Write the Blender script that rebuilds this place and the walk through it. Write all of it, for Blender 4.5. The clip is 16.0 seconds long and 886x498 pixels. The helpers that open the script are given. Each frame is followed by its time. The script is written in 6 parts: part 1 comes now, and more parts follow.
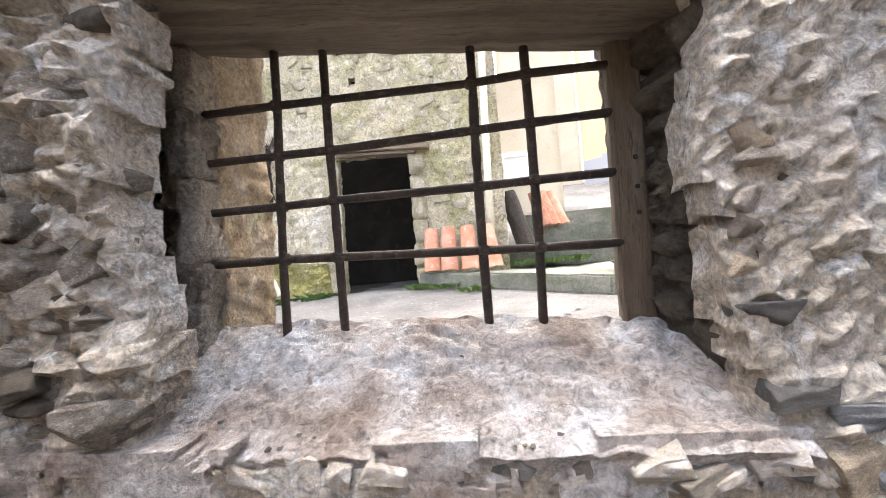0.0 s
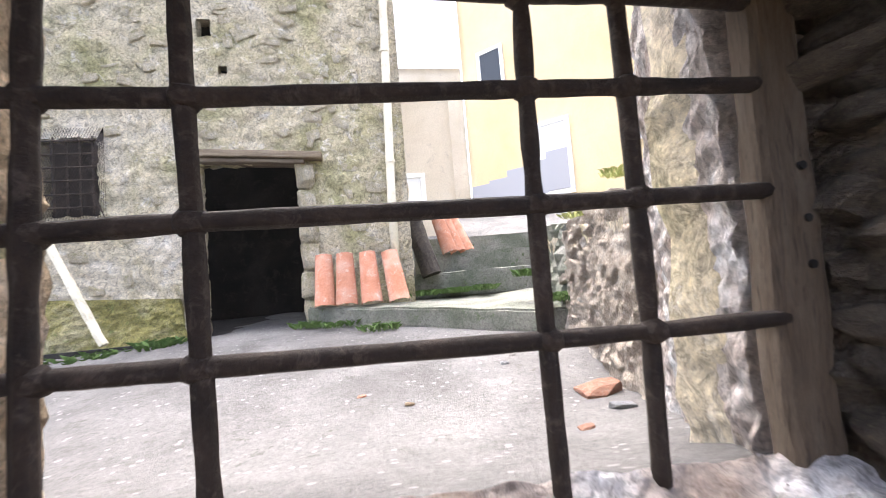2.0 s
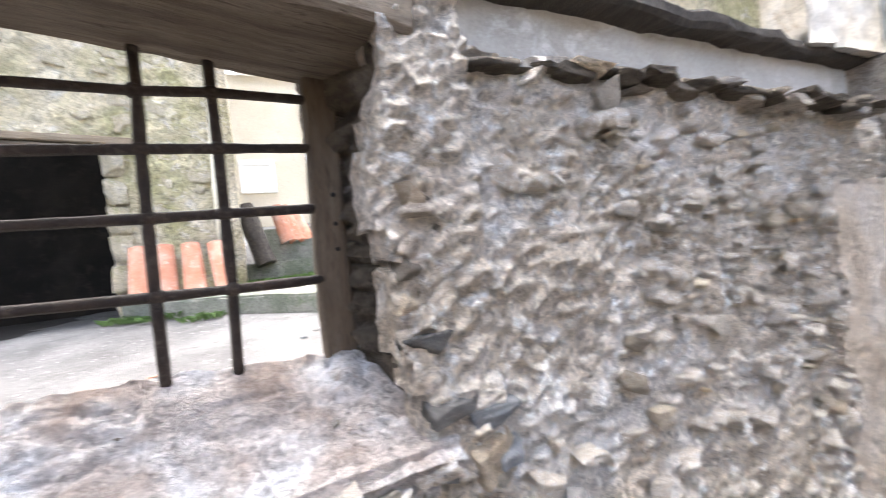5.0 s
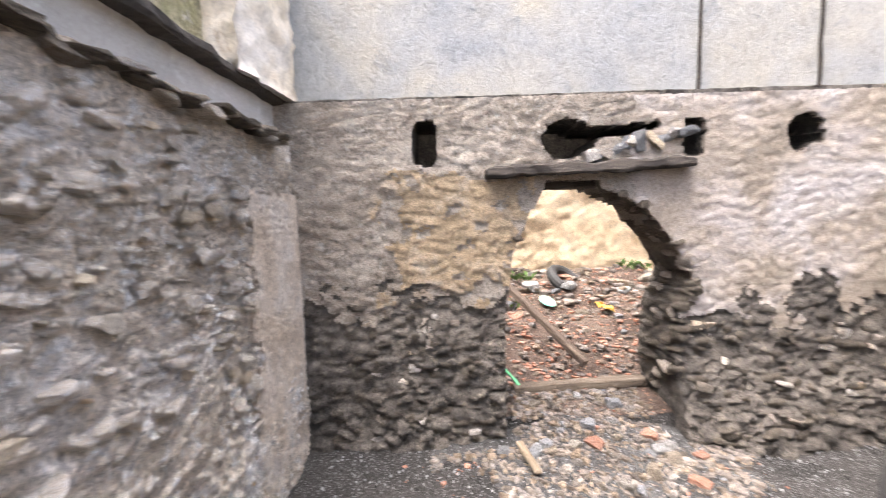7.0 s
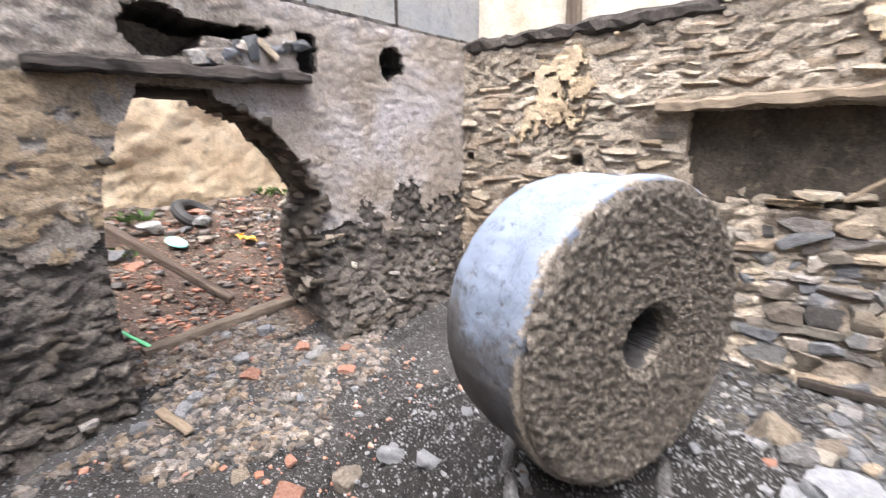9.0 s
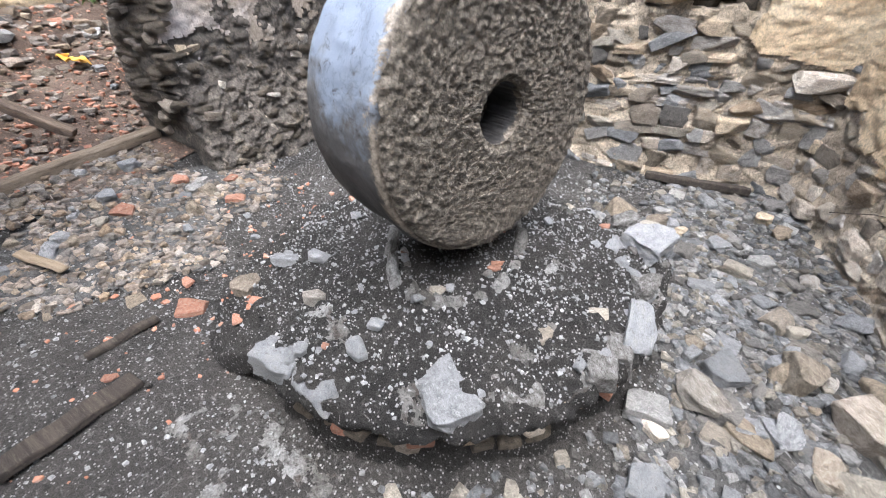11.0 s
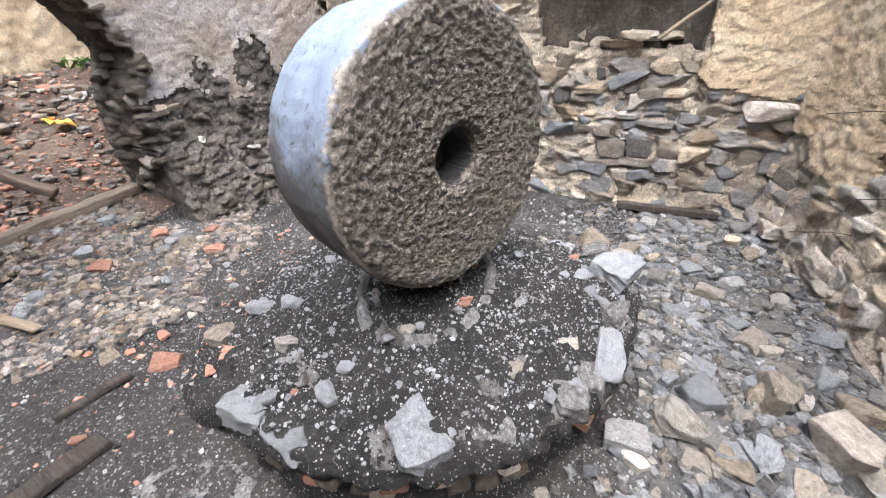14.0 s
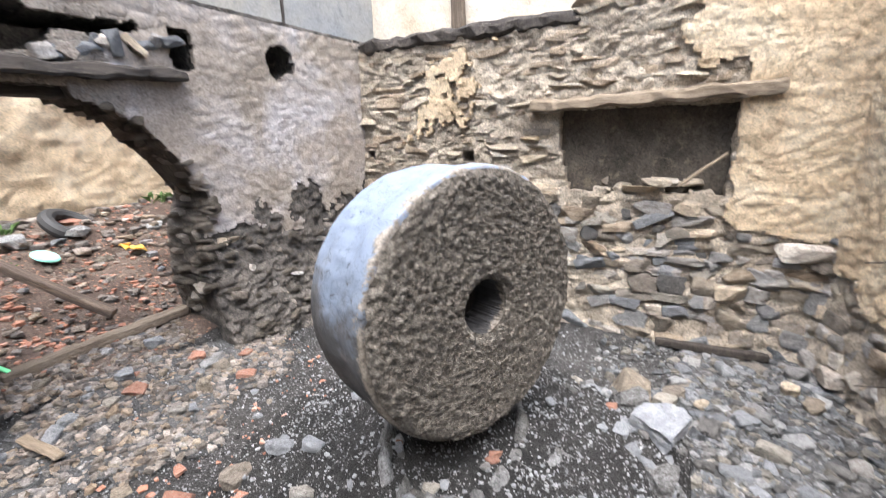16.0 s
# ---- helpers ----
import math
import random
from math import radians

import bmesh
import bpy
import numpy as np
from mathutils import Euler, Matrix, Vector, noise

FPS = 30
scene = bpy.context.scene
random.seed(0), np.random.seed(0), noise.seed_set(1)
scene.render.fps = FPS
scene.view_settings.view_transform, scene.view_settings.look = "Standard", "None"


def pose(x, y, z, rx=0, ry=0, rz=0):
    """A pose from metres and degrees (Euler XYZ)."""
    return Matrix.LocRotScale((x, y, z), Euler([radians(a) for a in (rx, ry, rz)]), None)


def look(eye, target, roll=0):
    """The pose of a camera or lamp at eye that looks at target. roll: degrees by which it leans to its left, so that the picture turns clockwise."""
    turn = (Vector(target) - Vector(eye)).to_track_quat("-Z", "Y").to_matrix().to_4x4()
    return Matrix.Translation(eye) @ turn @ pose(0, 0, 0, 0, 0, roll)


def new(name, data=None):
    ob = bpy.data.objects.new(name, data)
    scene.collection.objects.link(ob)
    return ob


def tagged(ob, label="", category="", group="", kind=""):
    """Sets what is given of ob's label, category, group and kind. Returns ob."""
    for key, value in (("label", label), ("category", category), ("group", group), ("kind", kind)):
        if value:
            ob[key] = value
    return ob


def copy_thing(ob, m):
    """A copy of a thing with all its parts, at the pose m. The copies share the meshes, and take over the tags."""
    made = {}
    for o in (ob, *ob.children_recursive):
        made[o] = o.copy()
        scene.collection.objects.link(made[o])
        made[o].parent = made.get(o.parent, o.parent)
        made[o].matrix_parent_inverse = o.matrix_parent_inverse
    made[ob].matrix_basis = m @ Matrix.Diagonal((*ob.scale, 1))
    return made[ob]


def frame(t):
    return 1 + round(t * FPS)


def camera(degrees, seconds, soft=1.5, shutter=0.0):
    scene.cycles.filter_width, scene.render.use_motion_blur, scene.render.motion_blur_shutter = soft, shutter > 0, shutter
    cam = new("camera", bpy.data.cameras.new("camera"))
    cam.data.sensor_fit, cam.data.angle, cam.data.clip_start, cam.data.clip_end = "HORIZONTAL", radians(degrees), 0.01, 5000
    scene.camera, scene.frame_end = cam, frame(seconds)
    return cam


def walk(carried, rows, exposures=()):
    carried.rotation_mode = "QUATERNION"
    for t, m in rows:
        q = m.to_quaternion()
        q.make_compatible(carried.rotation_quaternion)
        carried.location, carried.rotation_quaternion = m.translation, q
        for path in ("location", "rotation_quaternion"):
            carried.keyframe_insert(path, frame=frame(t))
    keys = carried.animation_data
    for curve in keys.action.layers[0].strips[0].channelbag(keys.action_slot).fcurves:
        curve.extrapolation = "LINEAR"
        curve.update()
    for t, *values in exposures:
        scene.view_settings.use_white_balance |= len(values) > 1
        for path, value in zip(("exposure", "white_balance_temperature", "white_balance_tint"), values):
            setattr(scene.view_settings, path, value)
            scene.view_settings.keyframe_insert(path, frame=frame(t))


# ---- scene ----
cam = camera(95.1, 16.0, soft=0.8, shutter=0.4)
PATH = [
    (0, (0.881, 0.712, 1.689), (0.601, 2.691, 1.742), -4.5),
    (0.5, (0.865, 0.761, 1.695), (0.665, 2.751, 1.714), -5.0),
    (1, (0.762, 0.896, 1.734), (0.677, 2.893, 1.797), -5.0),
    (1.5, (0.695, 1.107, 1.781), (0.834, 3.101, 1.84), -5.0),
    (2, (0.637, 1.303, 1.801), (0.946, 3.276, 1.912), -4.7),
    (2.5, (0.608, 1.376, 1.81), (0.969, 3.338, 1.959), -4.4),
    (3, (0.654, 1.359, 1.805), (1.002, 3.324, 1.948), -4.3),
    (3.2, (0.677, 1.299, 1.792), (0.987, 3.27, 1.931), -4.3),
    (5.3, (1.078, 0.702, 1.727), (2.187, 2.365, 1.667), -5.7),
    (5.5, (1.109, 0.698, 1.716), (2.422, 2.205, 1.66), -5.0),
    (6, (1.172, 0.667, 1.718), (2.909, 1.652, 1.599), -3.5),
    (6.5, (1.181, 0.588, 1.714), (3.117, 1.068, 1.565), -2.2),
    (7, (1.215, 0.522, 1.705), (3.206, 0.57, 1.524), -1.4),
    (7.5, (1.273, 0.339, 1.68), (3.234, 0.029, 1.442), -0.5),
    (8, (1.302, 0.283, 1.679), (3.12, -0.488, 1.366), -0.2),
    (8.5, (1.299, 0.347, 1.643), (2.895, -0.794, 1.255), -0.8),
    (9, (1.313, 0.406, 1.617), (2.647, -0.985, 1.084), -0.5),
    (9.5, (1.3, 0.468, 1.593), (2.412, -1.022, 0.857), 0.4),
    (10, (1.232, 0.455, 1.529), (2.209, -1.009, 0.58), 1.1),
    (10.2, (1.206, 0.441, 1.513), (2.14, -1.003, 0.491), 1.3),
    (12.3, (1.097, 0.363, 1.428), (1.81, -0.982, 0.132), 0.7),
    (12.5, (1.082, 0.367, 1.428), (1.805, -0.994, 0.154), 0.5),
    (13, (1.063, 0.373, 1.447), (1.814, -1.028, 0.234), 0.0),
    (13.5, (1.057, 0.372, 1.468), (1.847, -1.069, 0.328), -0.4),
    (14, (1.051, 0.369, 1.487), (1.874, -1.115, 0.427), -0.9),
    (14.5, (1.038, 0.358, 1.52), (1.877, -1.174, 0.546), -1.0),
    (15, (1.03, 0.353, 1.546), (1.896, -1.231, 0.685), -1.0),
    (15.5, (1.032, 0.35, 1.56), (1.973, -1.262, 0.842), -1.1),
    (16, (1.047, 0.355, 1.6), (2.112, -1.25, 1.062), -1.1),
]
walk(cam, [(t, look(eye, target, roll)) for t, eye, target, roll in PATH],
     exposures=[(0.0, 3.2, 6850, 12), (0.6, 3.2, 6850, 12), (1.5, 3.2, 6700, 13), (2.0, 3.0, 6500, 15), (2.6, 2.95, 6350, 14), (3.2, 2.95, 6350, 14), (5.3, 3.4, 6450, 11), (6.2, 3.25, 6500, 12), (7.0, 2.95, 6650, 15), (8.0, 2.65, 6450, 15), (9.0, 2.5, 6300, 14), (10.2, 2.4, 6050, 10), (12.3, 2.5, 6100, 12), (16.0, 2.45, 6100, 11)])

# ---- light: a bright overcast sky over a roofless ruin ----
world = bpy.data.worlds.new("sky")
scene.world = world
world.use_nodes = True
wn = world.node_tree.nodes
sky = wn.new("ShaderNodeTexSky")
sky.sky_type = "NISHITA"
sky.sun_disc = False
sky.sun_elevation = radians(76)
sky.sun_rotation = radians(-24)
sky.air_density, sky.dust_density, sky.ozone_density = 1.0, 5.0, 1.0
hsv = wn.new("ShaderNodeHueSaturation")
hsv.inputs["Saturation"].default_value = 0.75
world.node_tree.links.new(sky.outputs[0], hsv.inputs["Color"])
world.node_tree.links.new(hsv.outputs[0], wn["Background"].inputs[0])
wn["Background"].inputs[1].default_value = 0.12
sun = new("sun", bpy.data.lights.new("sun", "SUN"))
sun.data.energy, sun.data.angle, sun.data.color = 1.9, radians(60), (1.0, 0.98, 0.95)
sun.matrix_world = look((0, 0, 10), (0.1, -0.22, 9.05))


# ---- materials ----
def node_mat(name):
    m = bpy.data.materials.new(name)
    m.use_nodes = True
    return m, m.node_tree.nodes, m.node_tree.links, m.node_tree.nodes["Principled BSDF"]


def ramp(nodes, stops):
    r = nodes.new("ShaderNodeValToRGB")
    while len(r.color_ramp.elements) < len(stops):
        r.color_ramp.elements.new(0.5)
    for e, (p, c) in zip(r.color_ramp.elements, stops):
        e.position, e.color = p, (*c, 1)
    return r


def noise_node(nodes, links, vec, scale, detail=6.0, rough=0.6, dist=0.0):
    n = nodes.new("ShaderNodeTexNoise")
    n.inputs["Scale"].default_value, n.inputs["Detail"].default_value = scale, detail
    n.inputs["Roughness"].default_value, n.inputs["Distortion"].default_value = rough, dist
    links.new(vec, n.inputs["Vector"])
    return n


def mix(nodes, links, fac, a, b, blend="MIX"):
    m = nodes.new("ShaderNodeMix")
    m.data_type, m.blend_type = "RGBA", blend
    for src, dst in ((fac, 0), (a, 6), (b, 7)):
        if isinstance(src, float):
            m.inputs[dst].default_value = src
        elif isinstance(src, tuple):
            m.inputs[dst].default_value = (*src, 1)
        else:
            links.new(src, m.inputs[dst])
    return m.outputs[2]


def mineral(name, broad, spots, grain=0.35, s_broad=1.6, s_spot=7.0, s_grain=90.0, bump=0.6, roughness=0.92, spot_at=0.58, vary=0.0, stretch=(1, 1, 1), metal=0.0, pits=0.0, tints=None, island=False, specks=None):
    """Stone, mortar, earth, wood and rust: broad patches, spots of another colour, fine grain and relief."""
    m, n, l, p = node_mat(name)
    co = n.new("ShaderNodeTexCoord")
    mp = n.new("ShaderNodeMapping")
    mp.inputs["Scale"].default_value = stretch
    l.new(co.outputs["Object"], mp.inputs["Vector"])
    vec = mp.outputs[0]
    info = n.new("ShaderNodeObjectInfo")
    if vary:
        add = n.new("ShaderNodeVectorMath")
        mul = n.new("ShaderNodeVectorMath")
        mul.operation = "SCALE"
        mul.inputs["Scale"].default_value = 37.0
        cmb = n.new("ShaderNodeCombineXYZ")
        for k in range(3):
            l.new(info.outputs["Random"], cmb.inputs[k])
        l.new(cmb.outputs[0], mul.inputs[0])
        l.new(mul.outputs[0], add.inputs[0])
        l.new(vec, add.inputs[1])
        vec = add.outputs[0]
    a = noise_node(n, l, vec, s_broad, 5, 0.6, 0.4)
    r1 = ramp(n, [(0.34 + 0.32 * k / max(1, len(broad) - 1), c) for k, c in enumerate(broad)])
    l.new(a.outputs["Fac"], r1.inputs[0])
    b = noise_node(n, l, vec, s_spot, 8, 0.72, 0.6)
    r2 = ramp(n, [(spot_at - 0.05, (0, 0, 0)), (spot_at + 0.06, (1, 1, 1))])
    l.new(b.outputs["Fac"], r2.inputs[0])
    col = mix(n, l, r2.outputs[0], r1.outputs[0], spots)
    g = noise_node(n, l, vec, s_grain, 6, 0.75)
    r3 = ramp(n, [(0.3, (1 - grain,) * 3), (0.7, (1 + grain * 0.6,) * 3)])
    l.new(g.outputs["Fac"], r3.inputs[0])
    col = mix(n, l, 1.0, col, r3.outputs[0], "MULTIPLY")
    if pits:
        h = noise_node(n, l, vec, s_spot * 2.7, 5, 0.8, 1.2)
        r5 = ramp(n, [(0.36, (1 - pits,) * 3), (0.5, (1, 1, 1)), (0.66, (1 + pits * 0.5,) * 3)])
        l.new(h.outputs["Fac"], r5.inputs[0])
        col = mix(n, l, 1.0, col, r5.outputs[0], "MULTIPLY")
    rnd = info.outputs["Random"]
    if island:
        rnd = n.new("ShaderNodeNewGeometry").outputs["Random Per Island"]
    if specks:
        amount, speck_size, speck_col = specks
        vo = n.new("ShaderNodeTexVoronoi")
        vo.inputs["Scale"].default_value = speck_size
        l.new(vec, vo.inputs["Vector"])
        hit = n.new("ShaderNodeMath")
        hit.operation = "MULTIPLY"
        sw = n.new("ShaderNodeSeparateColor")
        l.new(vo.outputs["Color"], sw.inputs[0])
        pick = ramp(n, [(amount, (1, 1, 1)), (amount + 0.02, (0, 0, 0))])
        l.new(sw.outputs[0], pick.inputs[0])
        near = ramp(n, [(0.3, (1, 1, 1)), (0.42, (0, 0, 0))])
        l.new(vo.outputs["Distance"], near.inputs[0])
        l.new(pick.outputs[0], hit.inputs[0])
        l.new(near.outputs[0], hit.inputs[1])
        col = mix(n, l, hit.outputs[0], col, speck_col)
    if tints:
        shift = n.new("ShaderNodeMath")
        shift.operation = "MULTIPLY_ADD"
        l.new(rnd, shift.inputs[0])
        shift.inputs[1].default_value, shift.inputs[2].default_value = 7.31, 0.17
        wrap = n.new("ShaderNodeMath")
        wrap.operation = "FRACT"
        l.new(shift.outputs[0], wrap.inputs[0])
        r6 = ramp(n, [((k + 0.5) / len(tints), c) for k, c in enumerate(tints)])
        r6.color_ramp.interpolation = "CONSTANT"
        l.new(wrap.outputs[0], r6.inputs[0])
        col = mix(n, l, 1.0, col, r6.outputs[0], "MULTIPLY")
    if vary:
        r4 = ramp(n, [(0.0, (1 - vary,) * 3), (1.0, (1 + vary * 0.7,) * 3)])
        l.new(rnd, r4.inputs[0])
        col = mix(n, l, 1.0, col, r4.outputs[0], "MULTIPLY")
    l.new(col, p.inputs["Base Color"])
    p.inputs["Roughness"].default_value = roughness
    p.inputs["Metallic"].default_value = metal
    s = n.new("ShaderNodeMath")
    s.operation = "ADD"
    l.new(g.outputs["Fac"], s.inputs[0])
    l.new(b.outputs["Fac"], s.inputs[1])
    bp = n.new("ShaderNodeBump")
    bp.inputs["Strength"].default_value, bp.inputs["Distance"].default_value = bump, 0.02
    l.new(s.outputs[0], bp.inputs["Height"])
    if pits:
        bq = n.new("ShaderNodeBump")
        bq.inputs["Strength"].default_value, bq.inputs["Distance"].default_value = bump, 0.05
        l.new(h.outputs["Fac"], bq.inputs["Height"])
        l.new(bq.outputs[0], bp.inputs["Normal"])
    l.new(bp.outputs[0], p.inputs["Normal"])
    return m


def plain(name, color, roughness=0.6, metal=0.0):
    m, n, l, p = node_mat(name)
    p.inputs["Base Color"].default_value = (*color, 1)
    p.inputs["Roughness"].default_value, p.inputs["Metallic"].default_value = roughness, metal
    return m


HUES = [(0.88, 0.9, 0.93), (1.25, 1.2, 1.14), (0.62, 0.585, 0.54), (1.4, 1.27, 1.06), (1.06, 1.08, 1.1), (1.4, 1.38, 1.34), (0.95, 0.83, 0.68)]
M_ROUGH = mineral("coarse old render", [(0.146, 0.125, 0.103), (0.292, 0.249, 0.202), (0.429, 0.395, 0.352)], (0.532, 0.515, 0.489), 0.55, 2.4, 12, 55, 1.0, spot_at=0.57, pits=0.6)
M_WINWALL = mineral("grey and buff render", [(0.53, 0.456, 0.36), (0.763, 0.678, 0.572), (0.89, 0.869, 0.848)], (0.92, 0.92, 0.901), 0.55, 2.0, 11, 70, 1.0, spot_at=0.58, pits=0.5)
# blackened stone; for reveals and niche back, shade is put into the colour
M_RECESS = mineral("blackened masonry with recess shade", [(0.075, 0.0638, 0.0488), (0.143, 0.12, 0.0938), (0.195, 0.165, 0.128)], (0.255, 0.21, 0.15), 0.45, 4, 12, 60, 0.9, spot_at=0.6, pits=0.5)
M_ARCH = mineral("blackened rubble wall", [(0.0775, 0.0694, 0.062), (0.155, 0.136, 0.117), (0.232, 0.205, 0.174)], (0.326, 0.287, 0.232), 0.55, 2.6, 11, 60, 1.0, spot_at=0.6, pits=0.65)
M_GREYCOAT = mineral("grey mortar coat", [(0.352, 0.299, 0.246), (0.475, 0.409, 0.339), (0.563, 0.51, 0.44)], (0.616, 0.581, 0.528), 0.5, 3, 14, 80, 1.0, spot_at=0.6, pits=0.55)
M_TANCOAT = mineral("tan mortar coat", [(0.46, 0.354, 0.23), (0.58, 0.446, 0.294), (0.616, 0.524, 0.414)], (0.386, 0.322, 0.248), 0.45, 5, 18, 80, 1.0, spot_at=0.62, pits=0.5)
M_LIME = mineral("pale lime coat", [(0.37, 0.31, 0.245), (0.49, 0.421, 0.353), (0.628, 0.585, 0.568)], (0.292, 0.249, 0.206), 0.4, 1.8, 12, 80, 0.8, spot_at=0.64, pits=0.3)
M_WHITE = mineral("weathered white plaster", [(0.196, 0.212, 0.234), (0.281, 0.281, 0.272), (0.34, 0.315, 0.264)], (0.187, 0.196, 0.204), 0.22, 0.8, 5, 60, 0.3, spot_at=0.63, pits=0.2)
M_SHRUB = mineral("pale yellow green leaves", [(0.2, 0.23, 0.07), (0.3, 0.34, 0.12), (0.42, 0.42, 0.17)], (0.45, 0.42, 0.2), 0.3, 6, 20, 80, 0.3)
M_CREAM = mineral("cream weathered plaster", [(0.5, 0.42, 0.31), (0.62, 0.55, 0.44), (0.66, 0.62, 0.56)], (0.42, 0.34, 0.25), 0.25, 1.5, 6, 60, 0.35, spot_at=0.64, pits=0.2)
M_CEMENT = mineral("grey cement band", [(0.3, 0.29, 0.27), (0.38, 0.37, 0.35), (0.44, 0.43, 0.42)], (0.5, 0.5, 0.5), 0.2, 2, 6, 60, 0.3)
M_OCHRE = mineral("ochre plaster", [(0.66, 0.5, 0.32), (0.82, 0.645, 0.43), (0.88, 0.74, 0.54)], (0.6, 0.46, 0.31), 0.35, 2.2, 9, 70, 0.9, spot_at=0.64, pits=0.28)
M_SILL = mineral("whitish sill plaster", [(0.4, 0.32, 0.27), (0.66, 0.6, 0.56), (0.84, 0.845, 0.86)], (0.38, 0.31, 0.27), 0.45, 5, 12, 70, 1.0, spot_at=0.62, pits=0.45)
M_MORTAR = mineral("earth mortar", [(0.42, 0.35, 0.27), (0.62, 0.53, 0.41), (0.76, 0.66, 0.53)], (0.36, 0.31, 0.26), 0.5, 3, 14, 60, 1.0, spot_at=0.62, pits=0.55)
M_STONE = mineral("grey brown slate stone", [(0.341, 0.303, 0.26), (0.542, 0.487, 0.423), (0.664, 0.622, 0.567)], (0.786, 0.754, 0.712), 0.55, 5, 14, 70, 0.9, spot_at=0.58, vary=0.3, pits=0.4, tints=HUES)
M_STONEGREY = mineral("bluish grey rubble stone", [(0.202, 0.206, 0.211), (0.294, 0.298, 0.302), (0.366, 0.37, 0.379)], (0.459, 0.459, 0.459), 0.5, 5, 14, 70, 0.9, spot_at=0.57, vary=0.25, pits=0.4, tints=HUES)
M_STONETAN = mineral("buff stone", [(0.48, 0.42, 0.34), (0.64, 0.575, 0.48), (0.74, 0.69, 0.6)], (0.5, 0.47, 0.43), 0.5, 5, 14, 70, 0.9, spot_at=0.57, vary=0.25, pits=0.4, tints=[(1, 0.95, 0.86), (0.8, 0.76, 0.7), (1.2, 1.1, 0.95), (1.05, 1.05, 1.05), (1.15, 1.0, 0.8)])
M_WHITESTONE = mineral("whitened mortar stone", [(0.248, 0.26, 0.278), (0.31, 0.322, 0.34), (0.346, 0.353, 0.353)], (0.174, 0.174, 0.167), 0.45, 5, 13, 70, 0.8, spot_at=0.6, vary=0.35, pits=0.4)
M_CHIPGREY = mineral("grey stone chips", [(0.109, 0.112, 0.115), (0.176, 0.179, 0.182), (0.243, 0.246, 0.249)], (0.304, 0.304, 0.304), 0.5, 6, 16, 80, 0.8, vary=0.35, pits=0.35, tints=HUES, island=True)
M_CHIPWHITE = mineral("white mortar crumbs", [(0.255, 0.264, 0.272), (0.357, 0.365, 0.374), (0.468, 0.476, 0.476)], (0.212, 0.212, 0.204), 0.4, 6, 16, 80, 0.7, vary=0.45, pits=0.3, island=True)
M_CHIPTAN = mineral("buff stone chips", [(0.191, 0.156, 0.131), (0.274, 0.236, 0.204), (0.357, 0.325, 0.293)], (0.211, 0.191, 0.178), 0.5, 6, 16, 80, 0.8, vary=0.35, pits=0.35, tints=HUES, island=True)
M_CRUST = mineral("limy crust of the mill bed", [(0.0918, 0.0884, 0.0803), (0.214, 0.211, 0.203), (0.352, 0.356, 0.356)], (0.0765, 0.065, 0.0574), 0.55, 6, 17, 90, 1.0, spot_at=0.55, pits=0.6, vary=0.12)
M_PLANK = mineral("brown wet plank wood", [(0.075, 0.05, 0.035), (0.12, 0.085, 0.06), (0.2, 0.15, 0.105)], (0.06, 0.042, 0.03), 0.4, 4, 20, 90, 0.7, stretch=(0.5, 5, 5), roughness=0.75)
M_STRIP = mineral("smooth cream corner plaster", [(0.6, 0.5, 0.39), (0.74, 0.64, 0.53), (0.8, 0.74, 0.67)], (0.5, 0.42, 0.34), 0.35, 2.5, 12, 80, 0.7, spot_at=0.63, pits=0.3)
M_RUBTAN = mineral("brown grey rubble stone", [(0.17, 0.15, 0.125), (0.28, 0.25, 0.215), (0.38, 0.35, 0.31)], (0.46, 0.43, 0.39), 0.5, 5, 14, 70, 0.9, spot_at=0.58, vary=0.3, pits=0.45, tints=[(1, 0.95, 0.86), (0.75, 0.7, 0.64), (1.25, 1.15, 1.0), (1.0, 1.02, 1.04), (1.2, 1.0, 0.78)])
M_BRICK = mineral("broken red brick", [(0.24, 0.104, 0.068), (0.336, 0.152, 0.096), (0.368, 0.216, 0.16)], (0.36, 0.296, 0.248), 0.4, 8, 25, 90, 0.7, vary=0.3)
M_EARTH = mineral("black grit floor", [(0.0255, 0.0238, 0.0225), (0.0475, 0.0438, 0.0408), (0.0727, 0.0677, 0.0618)], (0.2, 0.195, 0.189), 0.85, 1.6, 48, 170, 1.0, spot_at=0.585, pits=0.5, specks=(0.22, 95.0, (0.33, 0.33, 0.325)))
M_PALEDUST = mineral("pale dusty rubble floor", [(0.0459, 0.0449, 0.0432), (0.081, 0.0803, 0.078), (0.124, 0.122, 0.12)], (0.178, 0.178, 0.178), 0.65, 2.5, 20, 110, 0.9, spot_at=0.57, pits=0.45, specks=(0.16, 60.0, (0.36, 0.37, 0.38)))
M_REDEARTH = mineral("red brown earth", [(0.0856, 0.057, 0.0418), (0.143, 0.0976, 0.0732), (0.211, 0.163, 0.129)], (0.247, 0.195, 0.151), 0.5, 3, 22, 100, 0.9, spot_at=0.6, pits=0.5, specks=(0.2, 40.0, (0.36, 0.2, 0.13)))
M_BED = mineral("dark grit on mill bed", [(0.0116, 0.0107, 0.0101), (0.0212, 0.0193, 0.0179), (0.0347, 0.0319, 0.0289)], (0.109, 0.106, 0.0992), 0.8, 3.5, 45, 170, 1.0, spot_at=0.6, pits=0.5, specks=(0.2, 105.0, (0.36, 0.355, 0.35)))
